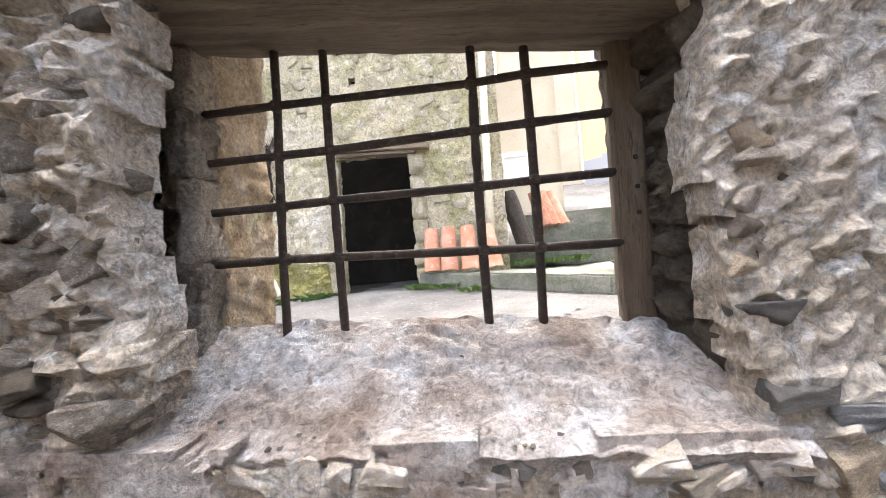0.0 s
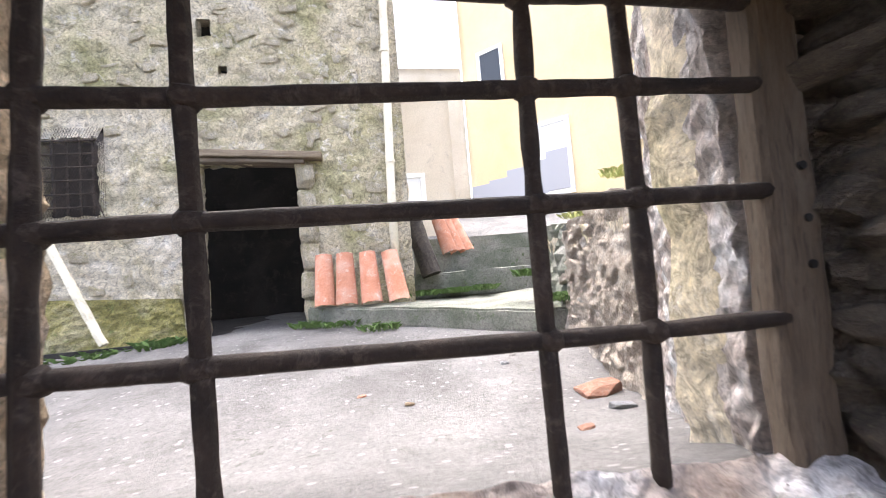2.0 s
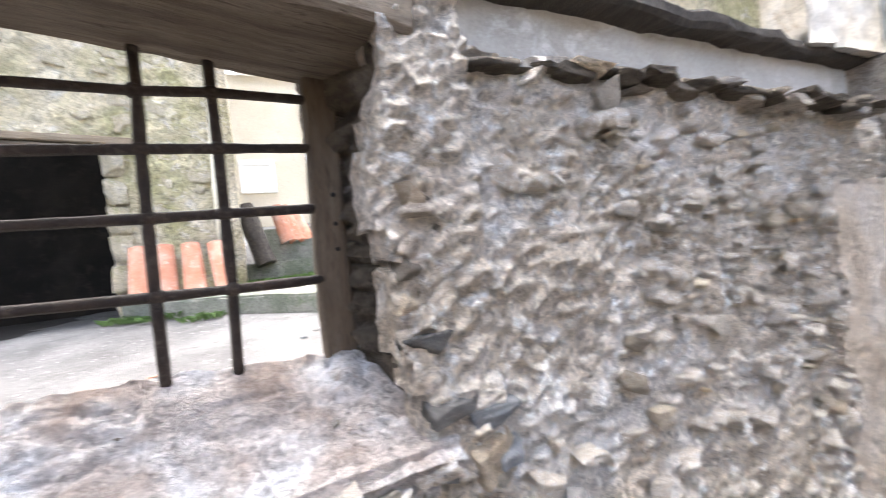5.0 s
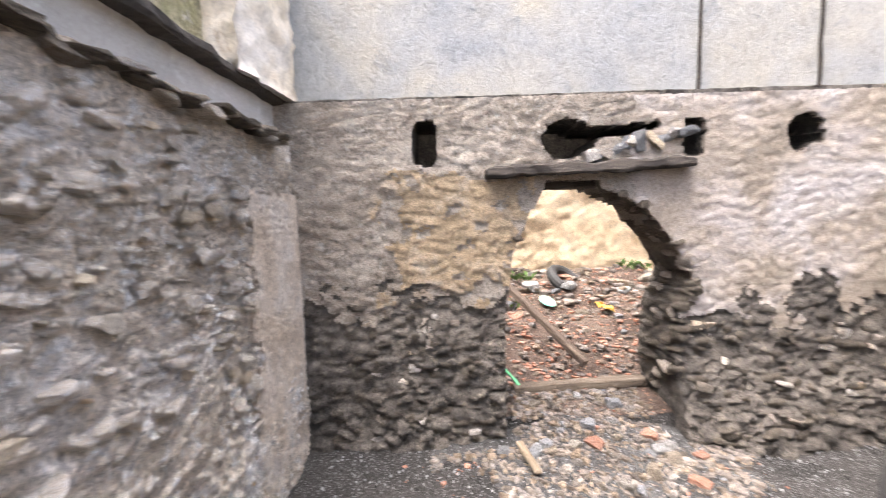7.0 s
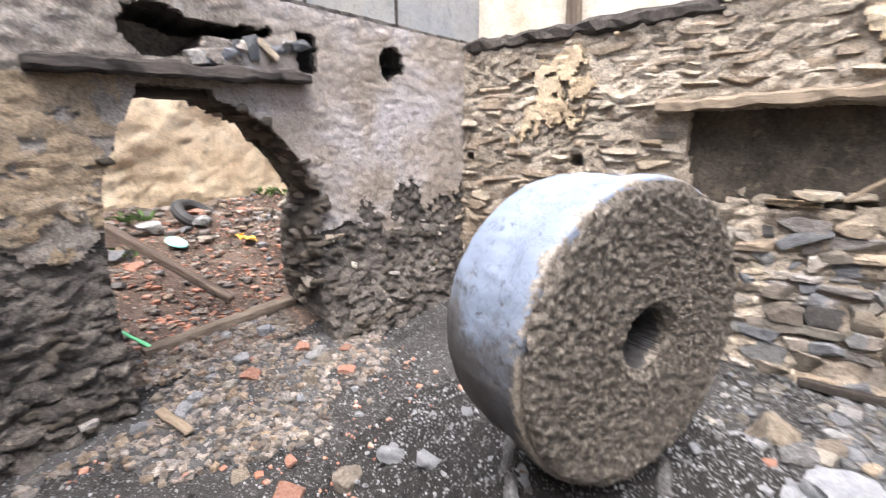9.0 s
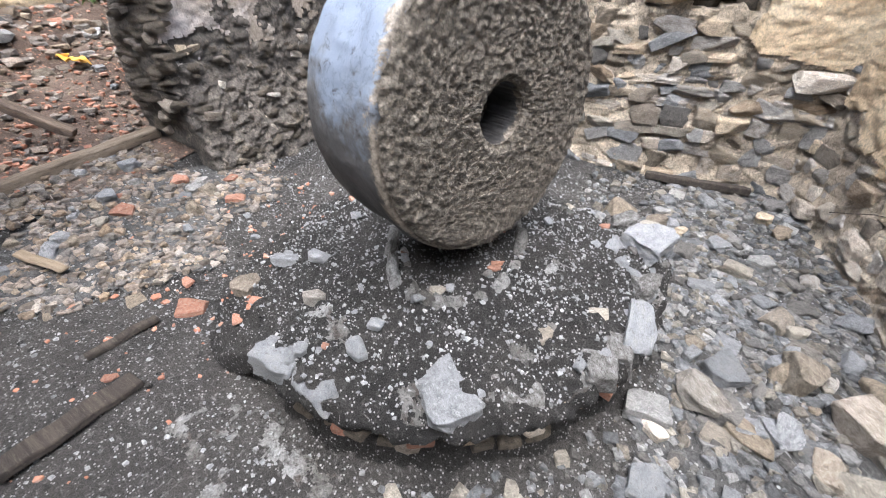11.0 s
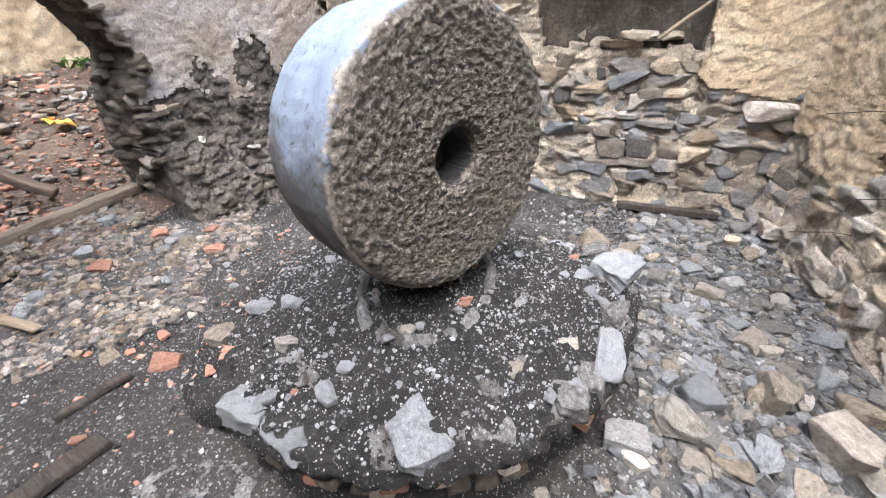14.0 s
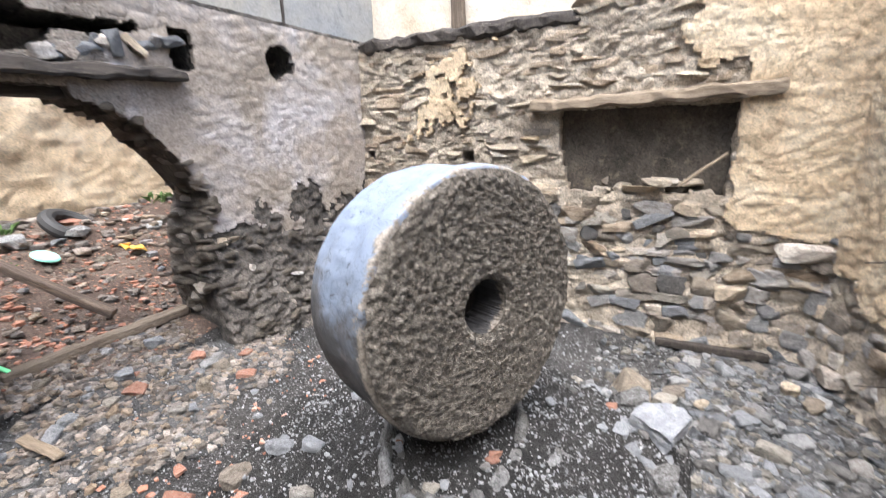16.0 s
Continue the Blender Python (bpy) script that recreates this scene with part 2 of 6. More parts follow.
M_GRANITE = mineral("coarse granite face", [(0.0634, 0.0538, 0.043), (0.177, 0.152, 0.121), (0.292, 0.26, 0.219)], (0.304, 0.272, 0.229), 0.6, 48, 24, 110, 1.0, spot_at=0.6, pits=0.5)
M_IRON = mineral("rusted wrought iron", [(0.0184, 0.0136, 0.0115), (0.0367, 0.0252, 0.0189), (0.0577, 0.0393, 0.0289)], (0.084, 0.063, 0.0525), 0.4, 9, 40, 150, 0.5, roughness=0.7, metal=0.3)
M_WOOD = mineral("grey weathered wood", [(0.119, 0.0892, 0.0638), (0.196, 0.153, 0.111), (0.264, 0.221, 0.17)], (0.102, 0.0765, 0.0553), 0.4, 4, 20, 90, 0.7, stretch=(0.5, 5, 5), roughness=0.85)
M_WOODUP = mineral("brown window post wood", [(0.0975, 0.0715, 0.0488), (0.143, 0.107, 0.0748), (0.189, 0.15, 0.111)], (0.065, 0.0488, 0.0358), 0.35, 4, 20, 90, 0.6, stretch=(6, 6, 0.5), roughness=0.85)
M_WOODDARK = mineral("blackened beam wood", [(0.0202, 0.0153, 0.0121), (0.0363, 0.0282, 0.0222), (0.0605, 0.0484, 0.0383)], (0.0725, 0.0605, 0.0484), 0.4, 5, 20, 90, 0.7, stretch=(6, 0.5, 6), roughness=0.85)
M_LINTEL = mineral("pale oak lintel", [(0.171, 0.128, 0.0848), (0.246, 0.192, 0.132), (0.297, 0.242, 0.178)], (0.147, 0.109, 0.0707), 0.35, 5, 20, 80, 0.7, stretch=(0.5, 6, 8), roughness=0.85)
M_FACADE = mineral("mossy old facade render", [(0.44, 0.41, 0.22), (0.64, 0.565, 0.4), (0.74, 0.67, 0.55)], (0.8, 0.75, 0.66), 0.45, 1.3, 6, 45, 0.9, spot_at=0.6, pits=0.5)
M_MOSSWALL = mineral("yellow green moss on stone", [(0.24, 0.22, 0.07), (0.38, 0.34, 0.12), (0.5, 0.45, 0.26)], (0.2, 0.24, 0.07), 0.45, 3, 12, 60, 0.9, spot_at=0.6, pits=0.5)
M_CONCRETE = mineral("pale outdoor concrete", [(0.117, 0.114, 0.112), (0.166, 0.163, 0.16), (0.212, 0.209, 0.205)], (0.108, 0.104, 0.0943), 0.35, 1.6, 9, 90, 0.7, spot_at=0.62, pits=0.25, specks=(0.07, 30.0, (0.3, 0.295, 0.29)))
M_STEP = mineral("mossy concrete steps", [(0.128, 0.143, 0.105), (0.203, 0.21, 0.173), (0.285, 0.277, 0.247)], (0.09, 0.128, 0.0525), 0.35, 3, 12, 70, 0.6, spot_at=0.62, pits=0.35)
M_TILE = mineral("terracotta roof tile", [(0.408, 0.17, 0.102), (0.476, 0.221, 0.145), (0.51, 0.306, 0.23)], (0.527, 0.425, 0.357), 0.25, 6, 16, 80, 0.4, spot_at=0.62, vary=0.2)
M_YELLOW = mineral("yellow house render", [(0.581, 0.443, 0.254), (0.634, 0.496, 0.301), (0.657, 0.531, 0.342)], (0.595, 0.488, 0.33), 0.08, 0.6, 3, 30, 0.15, spot_at=0.66)
M_BEIGE = mineral("beige house render", [(0.5, 0.44, 0.33), (0.56, 0.5, 0.4), (0.62, 0.56, 0.46)], (0.45, 0.41, 0.34), 0.15, 0.8, 4, 30, 0.2, spot_at=0.64)
M_MOSS = mineral("green moss and weeds", [(0.06, 0.102, 0.024), (0.09, 0.162, 0.042), (0.12, 0.204, 0.06)], (0.156, 0.228, 0.072), 0.4, 6, 20, 80, 0.6)
M_GREYPAINT = plain("grey dado paint", (0.34, 0.35, 0.38), 0.8)
M_PIPE = mineral("cream drain pipe", [(0.6, 0.55, 0.42), (0.66, 0.61, 0.48), (0.7, 0.66, 0.54)], (0.5, 0.45, 0.34), 0.1, 4, 9, 50, 0.1, roughness=0.5)
M_WHITEPAINT = plain("white paint", (0.75, 0.75, 0.74), 0.6)
M_DARKGLASS = plain("dark window glass", (0.03, 0.035, 0.04), 0.15)
# near-black colour that stands for shade in the cellar and nail holes
M_BLACK = mineral("near-black painted shade", [(0.012, 0.011, 0.01), (0.02, 0.018, 0.016), (0.03, 0.027, 0.024)], (0.035, 0.03, 0.026), 0.3, 2, 6, 50, 0.3)
M_MINT = plain("mint green plastic", (0.25, 0.6, 0.5), 0.45)
M_GREENPL = plain("bright green plastic", (0.15, 0.55, 0.25), 0.45)
M_YELLOWPL = plain("yellow ochre plastic", (0.7, 0.42, 0.08), 0.5)
M_RUBBER = plain("black rubber", (0.02, 0.02, 0.02), 0.7)


# ---- building helpers ----
def mesh_of(name, verts, faces, material, smooth=False):
    me = bpy.data.meshes.new(name)
    me.from_pydata([tuple(v) for v in verts], [], faces)
    me.materials.append(material)
    if smooth:
        me.polygons.foreach_set("use_smooth", [True] * len(me.polygons))
    me.update()
    return me


def fr(x, y, z, k, octaves=4):
    return noise.fractal(Vector((x * k, y * k, z * k)), 0.9, 2.0, octaves)


def chunk(x, y, z, k):
    """Blocky relief: the distance to the nearest cell centre, as in rubble showing through render."""
    d = noise.voronoi(Vector((x * k, y * k, z * k)))[0]
    return min(1.0, (d[1] - d[0]) * 2.2)


def relief(amp, k=3.0, blocks=0.0, bk=6.0, seed=0.0):
    def f(x, y, z):
        v = amp * fr(x + seed, y, z, k) + amp * 0.5 * fr(x, y + seed, z, k * 6, 3) + amp * 0.22 * fr(x + seed, y, z + 3, k * 19, 2)
        if blocks:
            v += blocks * (chunk(x + 0.1 * fr(x, y, z, 4, 2), y + seed, z * 1.5, bk) - 0.5)
        return v
    return f


def sheet(name, origin, along, length, z0, z1, cell, material, disp, keep=None, thick=0.4, back_keep=None, jitter=0.25, parent=None, top=None, lean=0.0, snap=None):
    """A wall slab in the vertical plane through origin along a horizontal way; it faces to the left of that way.
    disp gives relief along the normal, keep(s, z) leaves openings out, back_keep those that go right through."""
    a = Vector((along[0], along[1], 0)).normalized()
    nrm = Vector((-a.y, a.x, 0))
    o = Vector((origin[0], origin[1], 0))
    ns, nz = max(2, round(length / cell)), max(2, round((z1 - z0) / cell))
    ds, dz = length / ns, (z1 - z0) / nz
    verts, faces, ids = [], [], {}
    rng = random.Random(name)

    def vert(i, j, layer):
        key = (i, j, layer)
        if key not in ids:
            s, z = i * ds, z0 + j * dz
            if 0 < i < ns:
                s += rng.uniform(-jitter, jitter) * ds
            if 0 < j < nz:
                z += rng.uniform(-jitter, jitter) * dz
            if snap:
                s = snap(s, z, ds)
            p = o + a * s
            q = Vector((p.x, p.y, z))
            if layer == 0:
                q = q + nrm * (disp(q.x, q.y, q.z) + lean * (z - z0))
            elif layer == 1:
                q = q - nrm * (thick * 0.5) + a * (0.03 * fr(q.x, q.y, q.z, 5, 3)) + Vector((0, 0, 0.03 * fr(q.x + 3, q.y, q.z, 5, 3)))
            else:
                q = q - nrm * thick
            ids[key] = len(verts)
            verts.append(q)
        return ids[key]

    def full(i, j, k):
        if not (0 <= i < ns and 0 <= j < nz):
            return False
        s, z = (i + 0.5) * ds, z0 + (j + 0.5) * dz
        if top and z > top(s):
            return False
        return k is None or k(s, z)

    cells = {(i, j) for i in range(ns) for j in range(nz) if full(i, j, keep)}
    for i, j in sorted(cells):
        faces.append((vert(i, j + 1, 0), vert(i + 1, j + 1, 0), vert(i + 1, j, 0), vert(i, j, 0)))
        for di, dj, c0, c1 in ((-1, 0, (0, 1), (0, 0)), (1, 0, (1, 0), (1, 1)), (0, -1, (0, 0), (1, 0)), (0, 1, (1, 1), (0, 1))):
            if (i + di, j + dj) not in cells:
                p, q = (i + c0[0], j + c0[1]), (i + c1[0], j + c1[1])
                if thick > 0.06:
                    faces.append((vert(*q, 0), vert(*p, 0), vert(*p, 1), vert(*q, 1)))
                    faces.append((vert(*q, 1), vert(*p, 1), vert(*p, 2), vert(*q, 2)))
                else:
                    faces.append((vert(*q, 0), vert(*p, 0), vert(*p, 2), vert(*q, 2)))
    if thick > 0.06:
        step = 1
        for i in range(0, ns, step):
            for j in range(0, nz, step):
                if full(i, j, back_keep if back_keep else keep):
                    faces.append((vert(i, j, 2), vert(i, j + 1, 2), vert(i + 1, j + 1, 2), vert(i + 1, j, 2)))
    ob = new(name, mesh_of(name, verts, faces, material, smooth=cell > 0.04))
    if parent:
        ob.parent = parent
    return ob


def part(name, bm, material, parent, label=""):
    me = bpy.data.meshes.new(name)
    bm.to_mesh(me)
    bm.free()
    me.materials.append(material)
    ob = new(name, me)
    ob.parent = parent
    return tagged(ob, label)


def empty(name, m=None):
    ob = new(name)
    if m is not None:
        ob.matrix_world = m
    return ob


def rough_box(sx, sy, sz, cuts=3, rough=0.01, seed=0.0, bevel=0.008, warp=0.0):
    """A box of hewn or sawn stuff with worn edges, centred on its own origin."""
    bm = bmesh.new()
    bmesh.ops.create_cube(bm, size=1)
    bmesh.ops.scale(bm, vec=(sx, sy, sz), verts=bm.verts)
    big = max(sx, sy, sz)
    axis = (sx, sy, sz).index(big)
    edges = [e for e in bm.edges if abs((e.verts[0].co - e.verts[1].co)[axis]) > big * 0.9]
    bmesh.ops.bevel(bm, geom=list(bm.edges), offset=bevel, segments=1, affect="EDGES")
    edges = [e for e in bm.edges if abs((e.verts[0].co - e.verts[1].co)[axis]) > big * 0.7]
    bmesh.ops.subdivide_edges(bm, edges=edges, cuts=cuts * 4, use_grid_fill=True)
    for v in bm.verts:
        c = v.co.copy()
        v.co += Vector((fr(c.x + seed, c.y, c.z, 9, 3), fr(c.x, c.y + seed, c.z, 9, 3), fr(c.x, c.y, c.z + seed, 9, 3))) * rough
        if warp:
            v.co.z += warp * math.sin(c[axis] / big * math.pi)
    return bm


def stone_meshes(name, material, count, flat=0.55, seed=1, pts=16):
    """Broken stones of about unit size: a block split by random planes, its edges worn and its faces a little uneven."""
    out = []
    rng = random.Random(seed)
    for k in range(count):
        bm = bmesh.new()
        bmesh.ops.create_cube(bm, size=1)
        for c in range(pts // 2):
            d = Vector((rng.gauss(0, 1), rng.gauss(0, 1), rng.gauss(0, 0.8))).normalized()
            cutting = bmesh.ops.bisect_plane(bm, geom=list(bm.verts) + list(bm.edges) + list(bm.faces), plane_co=d * rng.uniform(0.36, 0.56), plane_no=d, clear_outer=True)
            rim = [e for e in cutting["geom_cut"] if isinstance(e, bmesh.types.BMEdge)]
            if rim:
                bmesh.ops.contextual_create(bm, geom=rim)
        bmesh.ops.remove_doubles(bm, verts=bm.verts, dist=0.02)
        if pts > 9:
            bmesh.ops.bevel(bm, geom=list(bm.edges), offset=0.035, segments=1, affect="EDGES", clamp_overlap=True)
        bmesh.ops.triangulate(bm, faces=bm.faces)
        if pts > 9:
            bmesh.ops.subdivide_edges(bm, edges=[e for e in bm.edges if e.calc_length() > 0.5], cuts=1)
            bmesh.ops.triangulate(bm, faces=bm.faces)
        for v in bm.verts:
            c = v.co.copy()
            v.co += c.normalized() * 0.05 * fr(c.x + seed, c.y + k * 3.1, c.z, 2.6, 3)
            v.co *= 0.87
            v.co.z *= flat * 2
        bmesh.ops.recalc_face_normals(bm, faces=bm.faces)
        me = bpy.data.meshes.new(name)
        bm.to_mesh(me)
        bm.free()
        me.materials.append(material)
        out.append(me)
    return out


def put(name, me, m, scale, parent=None):
    ob = new(name, me)
    ob.matrix_world = m @ Matrix.Diagonal((*scale, 1))
    if parent:
        ob.parent = parent
    return ob


def joined(name, items, material, parent=None):
    """One mesh out of (mesh, matrix) pairs."""
    verts, faces = [], []
    for me, m in items:
        base = len(verts)
        verts.extend(m @ v.co for v in me.vertices)
        faces.extend([tuple(base + i for i in p.vertices) for p in me.polygons])
    ob = new(name, mesh_of(name, verts, faces, material))
    if parent:
        ob.parent = parent
    return ob


def inside(poly, x, y):
    hit = False
    for (x0, y0), (x1, y1) in zip(poly, poly[1:] + poly[:1]):
        if (y0 > y) != (y1 > y) and x < (x1 - x0) * (y - y0) / (y1 - y0) + x0:
            hit = not hit
    return hit


# ---- floor of the mill room ----
def floor_z(x, y):
    z = 0.018 * fr(x, y, 0, 2.2) + 0.006 * fr(x, y, 5, 14, 3)
    z += 0.05 * max(0, min(1, (1.0 - x) / 0.9)) * (0.6 + 0.4 * fr(x, y, 2, 2, 2)) * (1 if y < -0.3 else max(0, 1 + (y + 0.3) / 0.5))
    if x > 3.3:
        z += 0.22 * min(1, (x - 3.3) / 1.1) * (1 if x > 4.1 else max(0, min(1, 1.15 - abs(y + 0.45))))
    return z


def ground_mesh(name, x0, x1, y0, y1, cell, zf, material):
    nx, ny = round((x1 - x0) / cell), round((y1 - y0) / cell)
    verts = [(x0 + (x1 - x0) * i / nx, y0 + (y1 - y0) * j / ny) for j in range(ny + 1) for i in range(nx + 1)]
    verts = [(x, y, zf(x, y)) for x, y in verts]
    w = nx + 1
    faces = [(j * w + i, j * w + i + 1, (j + 1) * w + i + 1, (j + 1) * w + i) for j in range(ny) for i in range(nx)]
    return new(name, mesh_of(name, verts, faces, material, smooth=True))


floor = tagged(ground_mesh("floor", -1.6, 4.12, -3.9, 2.0, 0.035, floor_z, M_EARTH), "dark gritty earth floor strewn with mortar dust", "floor", kind="structure")
floor_2 = tagged(ground_mesh("floor_next_room", 4.12, 9.2, -4.5, 3.0, 0.06, lambda x, y: floor_z(x, y) + 0.05 * fr(x, y, 1, 1.5) + 0.6 * max(0, min(1, (x - 4.9) / 1.8)) * (0.8 + 0.4 * fr(x, y, 3, 1.2)), M_REDEARTH), "red brown earth floor with rubble heap", "floor", kind="structure")

# ---- the wall with the arched doorway ----
ARCH_L = [(0.0, 0.17), (0.94, 0.15), (1.40, 0.10), (1.67, -0.02), (1.86, -0.13)]
ARCH_R = [(0.0, -1.10), (0.6, -1.05), (0.95, -1.08), (1.2, -1.18), (1.42, -1.06), (1.72, -0.82), (1.86, -0.52)]


def along_z(prof, z):
    for (za, ya), (zb, yb) in zip(prof, prof[1:]):
        if z <= zb:
            return ya + (yb - ya) * (z - za) / (zb - za)
    return prof[-1][1]


def arch_snap(s, z, cell):
    if z < 1.9:
        for prof, sign in ((ARCH_L, 1), (ARCH_R, -1)):
            e = along_z(prof, z) + 0.012 * fr(sign, z, 0, 14, 3) + 3.0
            if abs(s - e) < cell * 0.95:
                return e
    return s


def in_arch(y, z, wide=0.0):
    return z < 1.9 and along_z(ARCH_R, z) - wide < y < along_z(ARCH_L, z) + wide


SOCKETS = [(0.62, 0.79, 2.03, 2.34), (-0.46, -0.11, 2.05, 2.33), (-1.23, -1.07, 2.05, 2.31), (-2.03, -1.77, 2.06, 2.32)]


def in_socket(y, z):
    for k, (a, b, c, d) in enumerate(SOCKETS):
        u, v = (y - (a + b) / 2) / ((b - a) / 2), (z - (c + d) / 2) / ((d - c) / 2)
        p = 2.4 if k in (1, 3) else 5
        if abs(u) ** p + abs(v) ** p < 1 + 0.55 * fr(y, z, 1 + k, 7, 3):
            return True
    # the ragged gap above the doorway beam
    return -0.98 < y < -0.3 and 2.13 - 0.16 * (y + 0.3) + 0.05 * fr(y, z, 3, 6, 3) < z < 2.25 - 0.08 * (y + 0.3) + 0.03 * fr(y, z, 8, 7, 3) and y > -0.9 + 0.1 * fr(y, z, 5, 9, 2)


def ay(s):
    return s - 3.0


rel_arch = relief(0.03, 2.2, 0.035, 7.0)


def arch_disp(x, y, z):
    low = max(0.0, 1.0 - z / 1.2)
    pier = max(0.0, 1 - abs(y + 1.55) / 0.75) ** 0.6
    return rel_arch(x, y, z) * (0.5 + 0.9 * low) + (0.12 + 0.12 * pier) * low * (low if pier == 0 else low ** 0.7)


wall_east = sheet("wall_east", (4.1, -3.0), (0, 1), 4.8, -0.1, 2.5, 0.022, M_ARCH, arch_disp, lambda s, z: not in_arch(ay(s), z) and not in_socket(ay(s), z), 0.55, lambda s, z: not in_arch(ay(s), z), snap=arch_snap)
tagged(wall_east, "blackened rubble wall with ragged arched doorway and beam sockets", "wall", kind="structure")


def quad_sheet(name, p00, p10, p11, p01, cell, material, disp, thick=0.1, parent=None, smooth=False):
    """A rough slab over four corners (counter-clockwise seen from its face), with a rim and a back."""
    p00, p10, p11, p01 = map(Vector, (p00, p10, p11, p01))
    nu = max(2, round(max((p10 - p00).length, (p11 - p01).length) / cell))
    nv = max(2, round(max((p01 - p00).length, (p11 - p10).length) / cell))
    nrm = (p10 - p00).cross(p01 - p00).normalized()
    front, w = [], nu + 1
    for j in range(nv + 1):
        for i in range(nu + 1):
            u, v = i / nu, j / nv
            p = (p00 * (1 - u) + p10 * u) * (1 - v) + (p01 * (1 - u) + p11 * u) * v
            front.append(p + nrm * disp(p.x, p.y, p.z))
    k = len(front)
    verts = front + [p00 - nrm * thick, p10 - nrm * thick, p11 - nrm * thick, p01 - nrm * thick]
    faces = [(j * w + i, j * w + i + 1, (j + 1) * w + i + 1, (j + 1) * w + i) for j in range(nv) for i in range(nu)]
    faces.append((k + 3, k + 2, k + 1, k))
    faces.append((*range(nu, -1, -1), k, k + 1))
    faces.append((*[j * w + nu for j in range(nv, -1, -1)], k + 1, k + 2))
    faces.append((*[nv * w + i for i in range(nu + 1)], k + 2, k + 3))
    faces.append((*[j * w for j in range(nv + 1)], k + 3, k))
    ob = new(name, mesh_of(name, verts, faces, material, smooth=smooth))
    if parent:
        ob.parent = parent
    return ob


def patch(x, y, z, edge=0.12, k=3.5):
    return edge * fr(x, y, z, k, 5)


# coats of mortar left on the arched wall
def coat_keep(test):
    return lambda s, z: test(ay(s), z + 0.0) and not in_arch(ay(s), z) and not in_socket(ay(s), z)


def coat_disp(base, f=0.55):
    return lambda x, y, z: arch_disp(x, y, z) * f + base + 0.004 * fr(x, y, z, 12, 3)


def grey_zone(y, z):
    return z > 1.02 + 0.5 * fr(0, y, z, 3.2, 7) and y > -0.9 and z < 2.48


def tan_zone(y, z):
    return -0.1 < y + patch(1, y, z, 0.3) < 0.95 and 1.2 + patch(2, y, z, 0.45) < z < 1.97 + patch(3, y, z, 0.1) and fr(3, y, z, 6, 4) > -0.45


def lime_zone(y, z):
    return y < -0.72 + patch(4, y, z, 0.1) and z > 1.0 + 0.34 * fr(5, y, z, 3.2, 7) - 0.1 * (y + 1.9) and z < 2.47


tagged(sheet("mortar_coat_grey", (4.1, -3.0), (0, 1), 4.8, 0.0, 2.5, 0.016, M_GREYCOAT, coat_disp(0.014), coat_keep(grey_zone), 0.03, snap=arch_snap), "grey coarse mortar coat on rubble wall", "plaster", kind="structure")
tagged(sheet("mortar_coat_tan", (4.1, -3.0), (0, 1), 4.8, 0.0, 2.5, 0.016, M_TANCOAT, coat_disp(0.024), coat_keep(tan_zone), 0.03, snap=arch_snap), "tan crumbling mortar coat beside doorway", "plaster", kind="structure")
tagged(sheet("mortar_coat_lime", (4.1, -3.0), (0, 1), 4.8, 0.0, 2.5, 0.016, M_LIME, coat_disp(0.018, 0.38), coat_keep(lime_zone), 0.03, snap=arch_snap), "pale lime coat stained white round the socket", "plaster", kind="structure")

# upper plastered wall, set back, with panel joints
wall_upper = tagged(sheet("wall_upper_east", (4.2, -3.6), (0, 1), 5.6, 2.46, 3.9, 0.06, M_WHITE, relief(0.008, 1.5), None, 0.3), "weathered bluish white plaster upper wall", "wall", kind="structure")
for y in (-1.23, -2.06):
    j = new("panel_joint", bpy.data.meshes.new("panel_joint"))
    bm = rough_box(0.03, 0.022, 1.38, 3, 0.006, y)
    bm.to_mesh(j.data)
    bm.free()
    j.data.materials.append(M_WOODDARK)
    tagged(j, "dark stained vertical joint in plaster", "trim", kind="structure")
    j.location = (4.195, y, 3.18)
tagged(sheet("wall_upper_corner", (4.2, 1.62), (-1, 0.02), 0.75, 2.5, 3.9, 0.05, M_CREAM, relief(0.03, 3, 0.02, 8), None, 0.3), "crumbling cream plaster return wall", "wall", kind="structure")

# ---- south wall of slate and earth, with a niche ----
S0, SV = Vector((0.25, -3.205, 0)), Vector((3.85, 0.405, 0))
SLEN = SV.length
SA = SV.normalized()
SN = Vector((-SA.y, SA.x, 0))


def sx(s):
    return S0.x + SA.x * s


def in_niche(s, z):
    x = sx(s)
    return 0.95 < x < 2.12 - 0.25 * max(0, 1.5 - z) and 1.16 + 0.03 * fr(x, z, 0, 6, 2) < z < 1.78


SHOLES = [(3.94, 4.04, 1.40, 1.45), (2.86, 2.98, 1.38, 1.47), (2.44, 2.55, 1.85, 1.98), (3.2, 3.3, 1.9, 1.98)]


def in_shole(s, z):
    return any(a < sx(s) < b and c < z < d for a, b, c, d in SHOLES[:2])


def s_top(s):
    x = sx(s)
    return 2.42 + 0.03 * fr(x, 0, 0, 3, 3) + (0.75 * min(1, (2.1 - x) / 0.6) if x < 2.1 else 0)


rel_s = relief(0.03, 2.5, 0.02, 7)


def s_disp(x, y, z):
    return rel_s(x, y, z) + 0.09 * max(0, 1 - z / 1.0) ** 1.5 + 0.02 * max(0, min(1, (2.0 - x)))


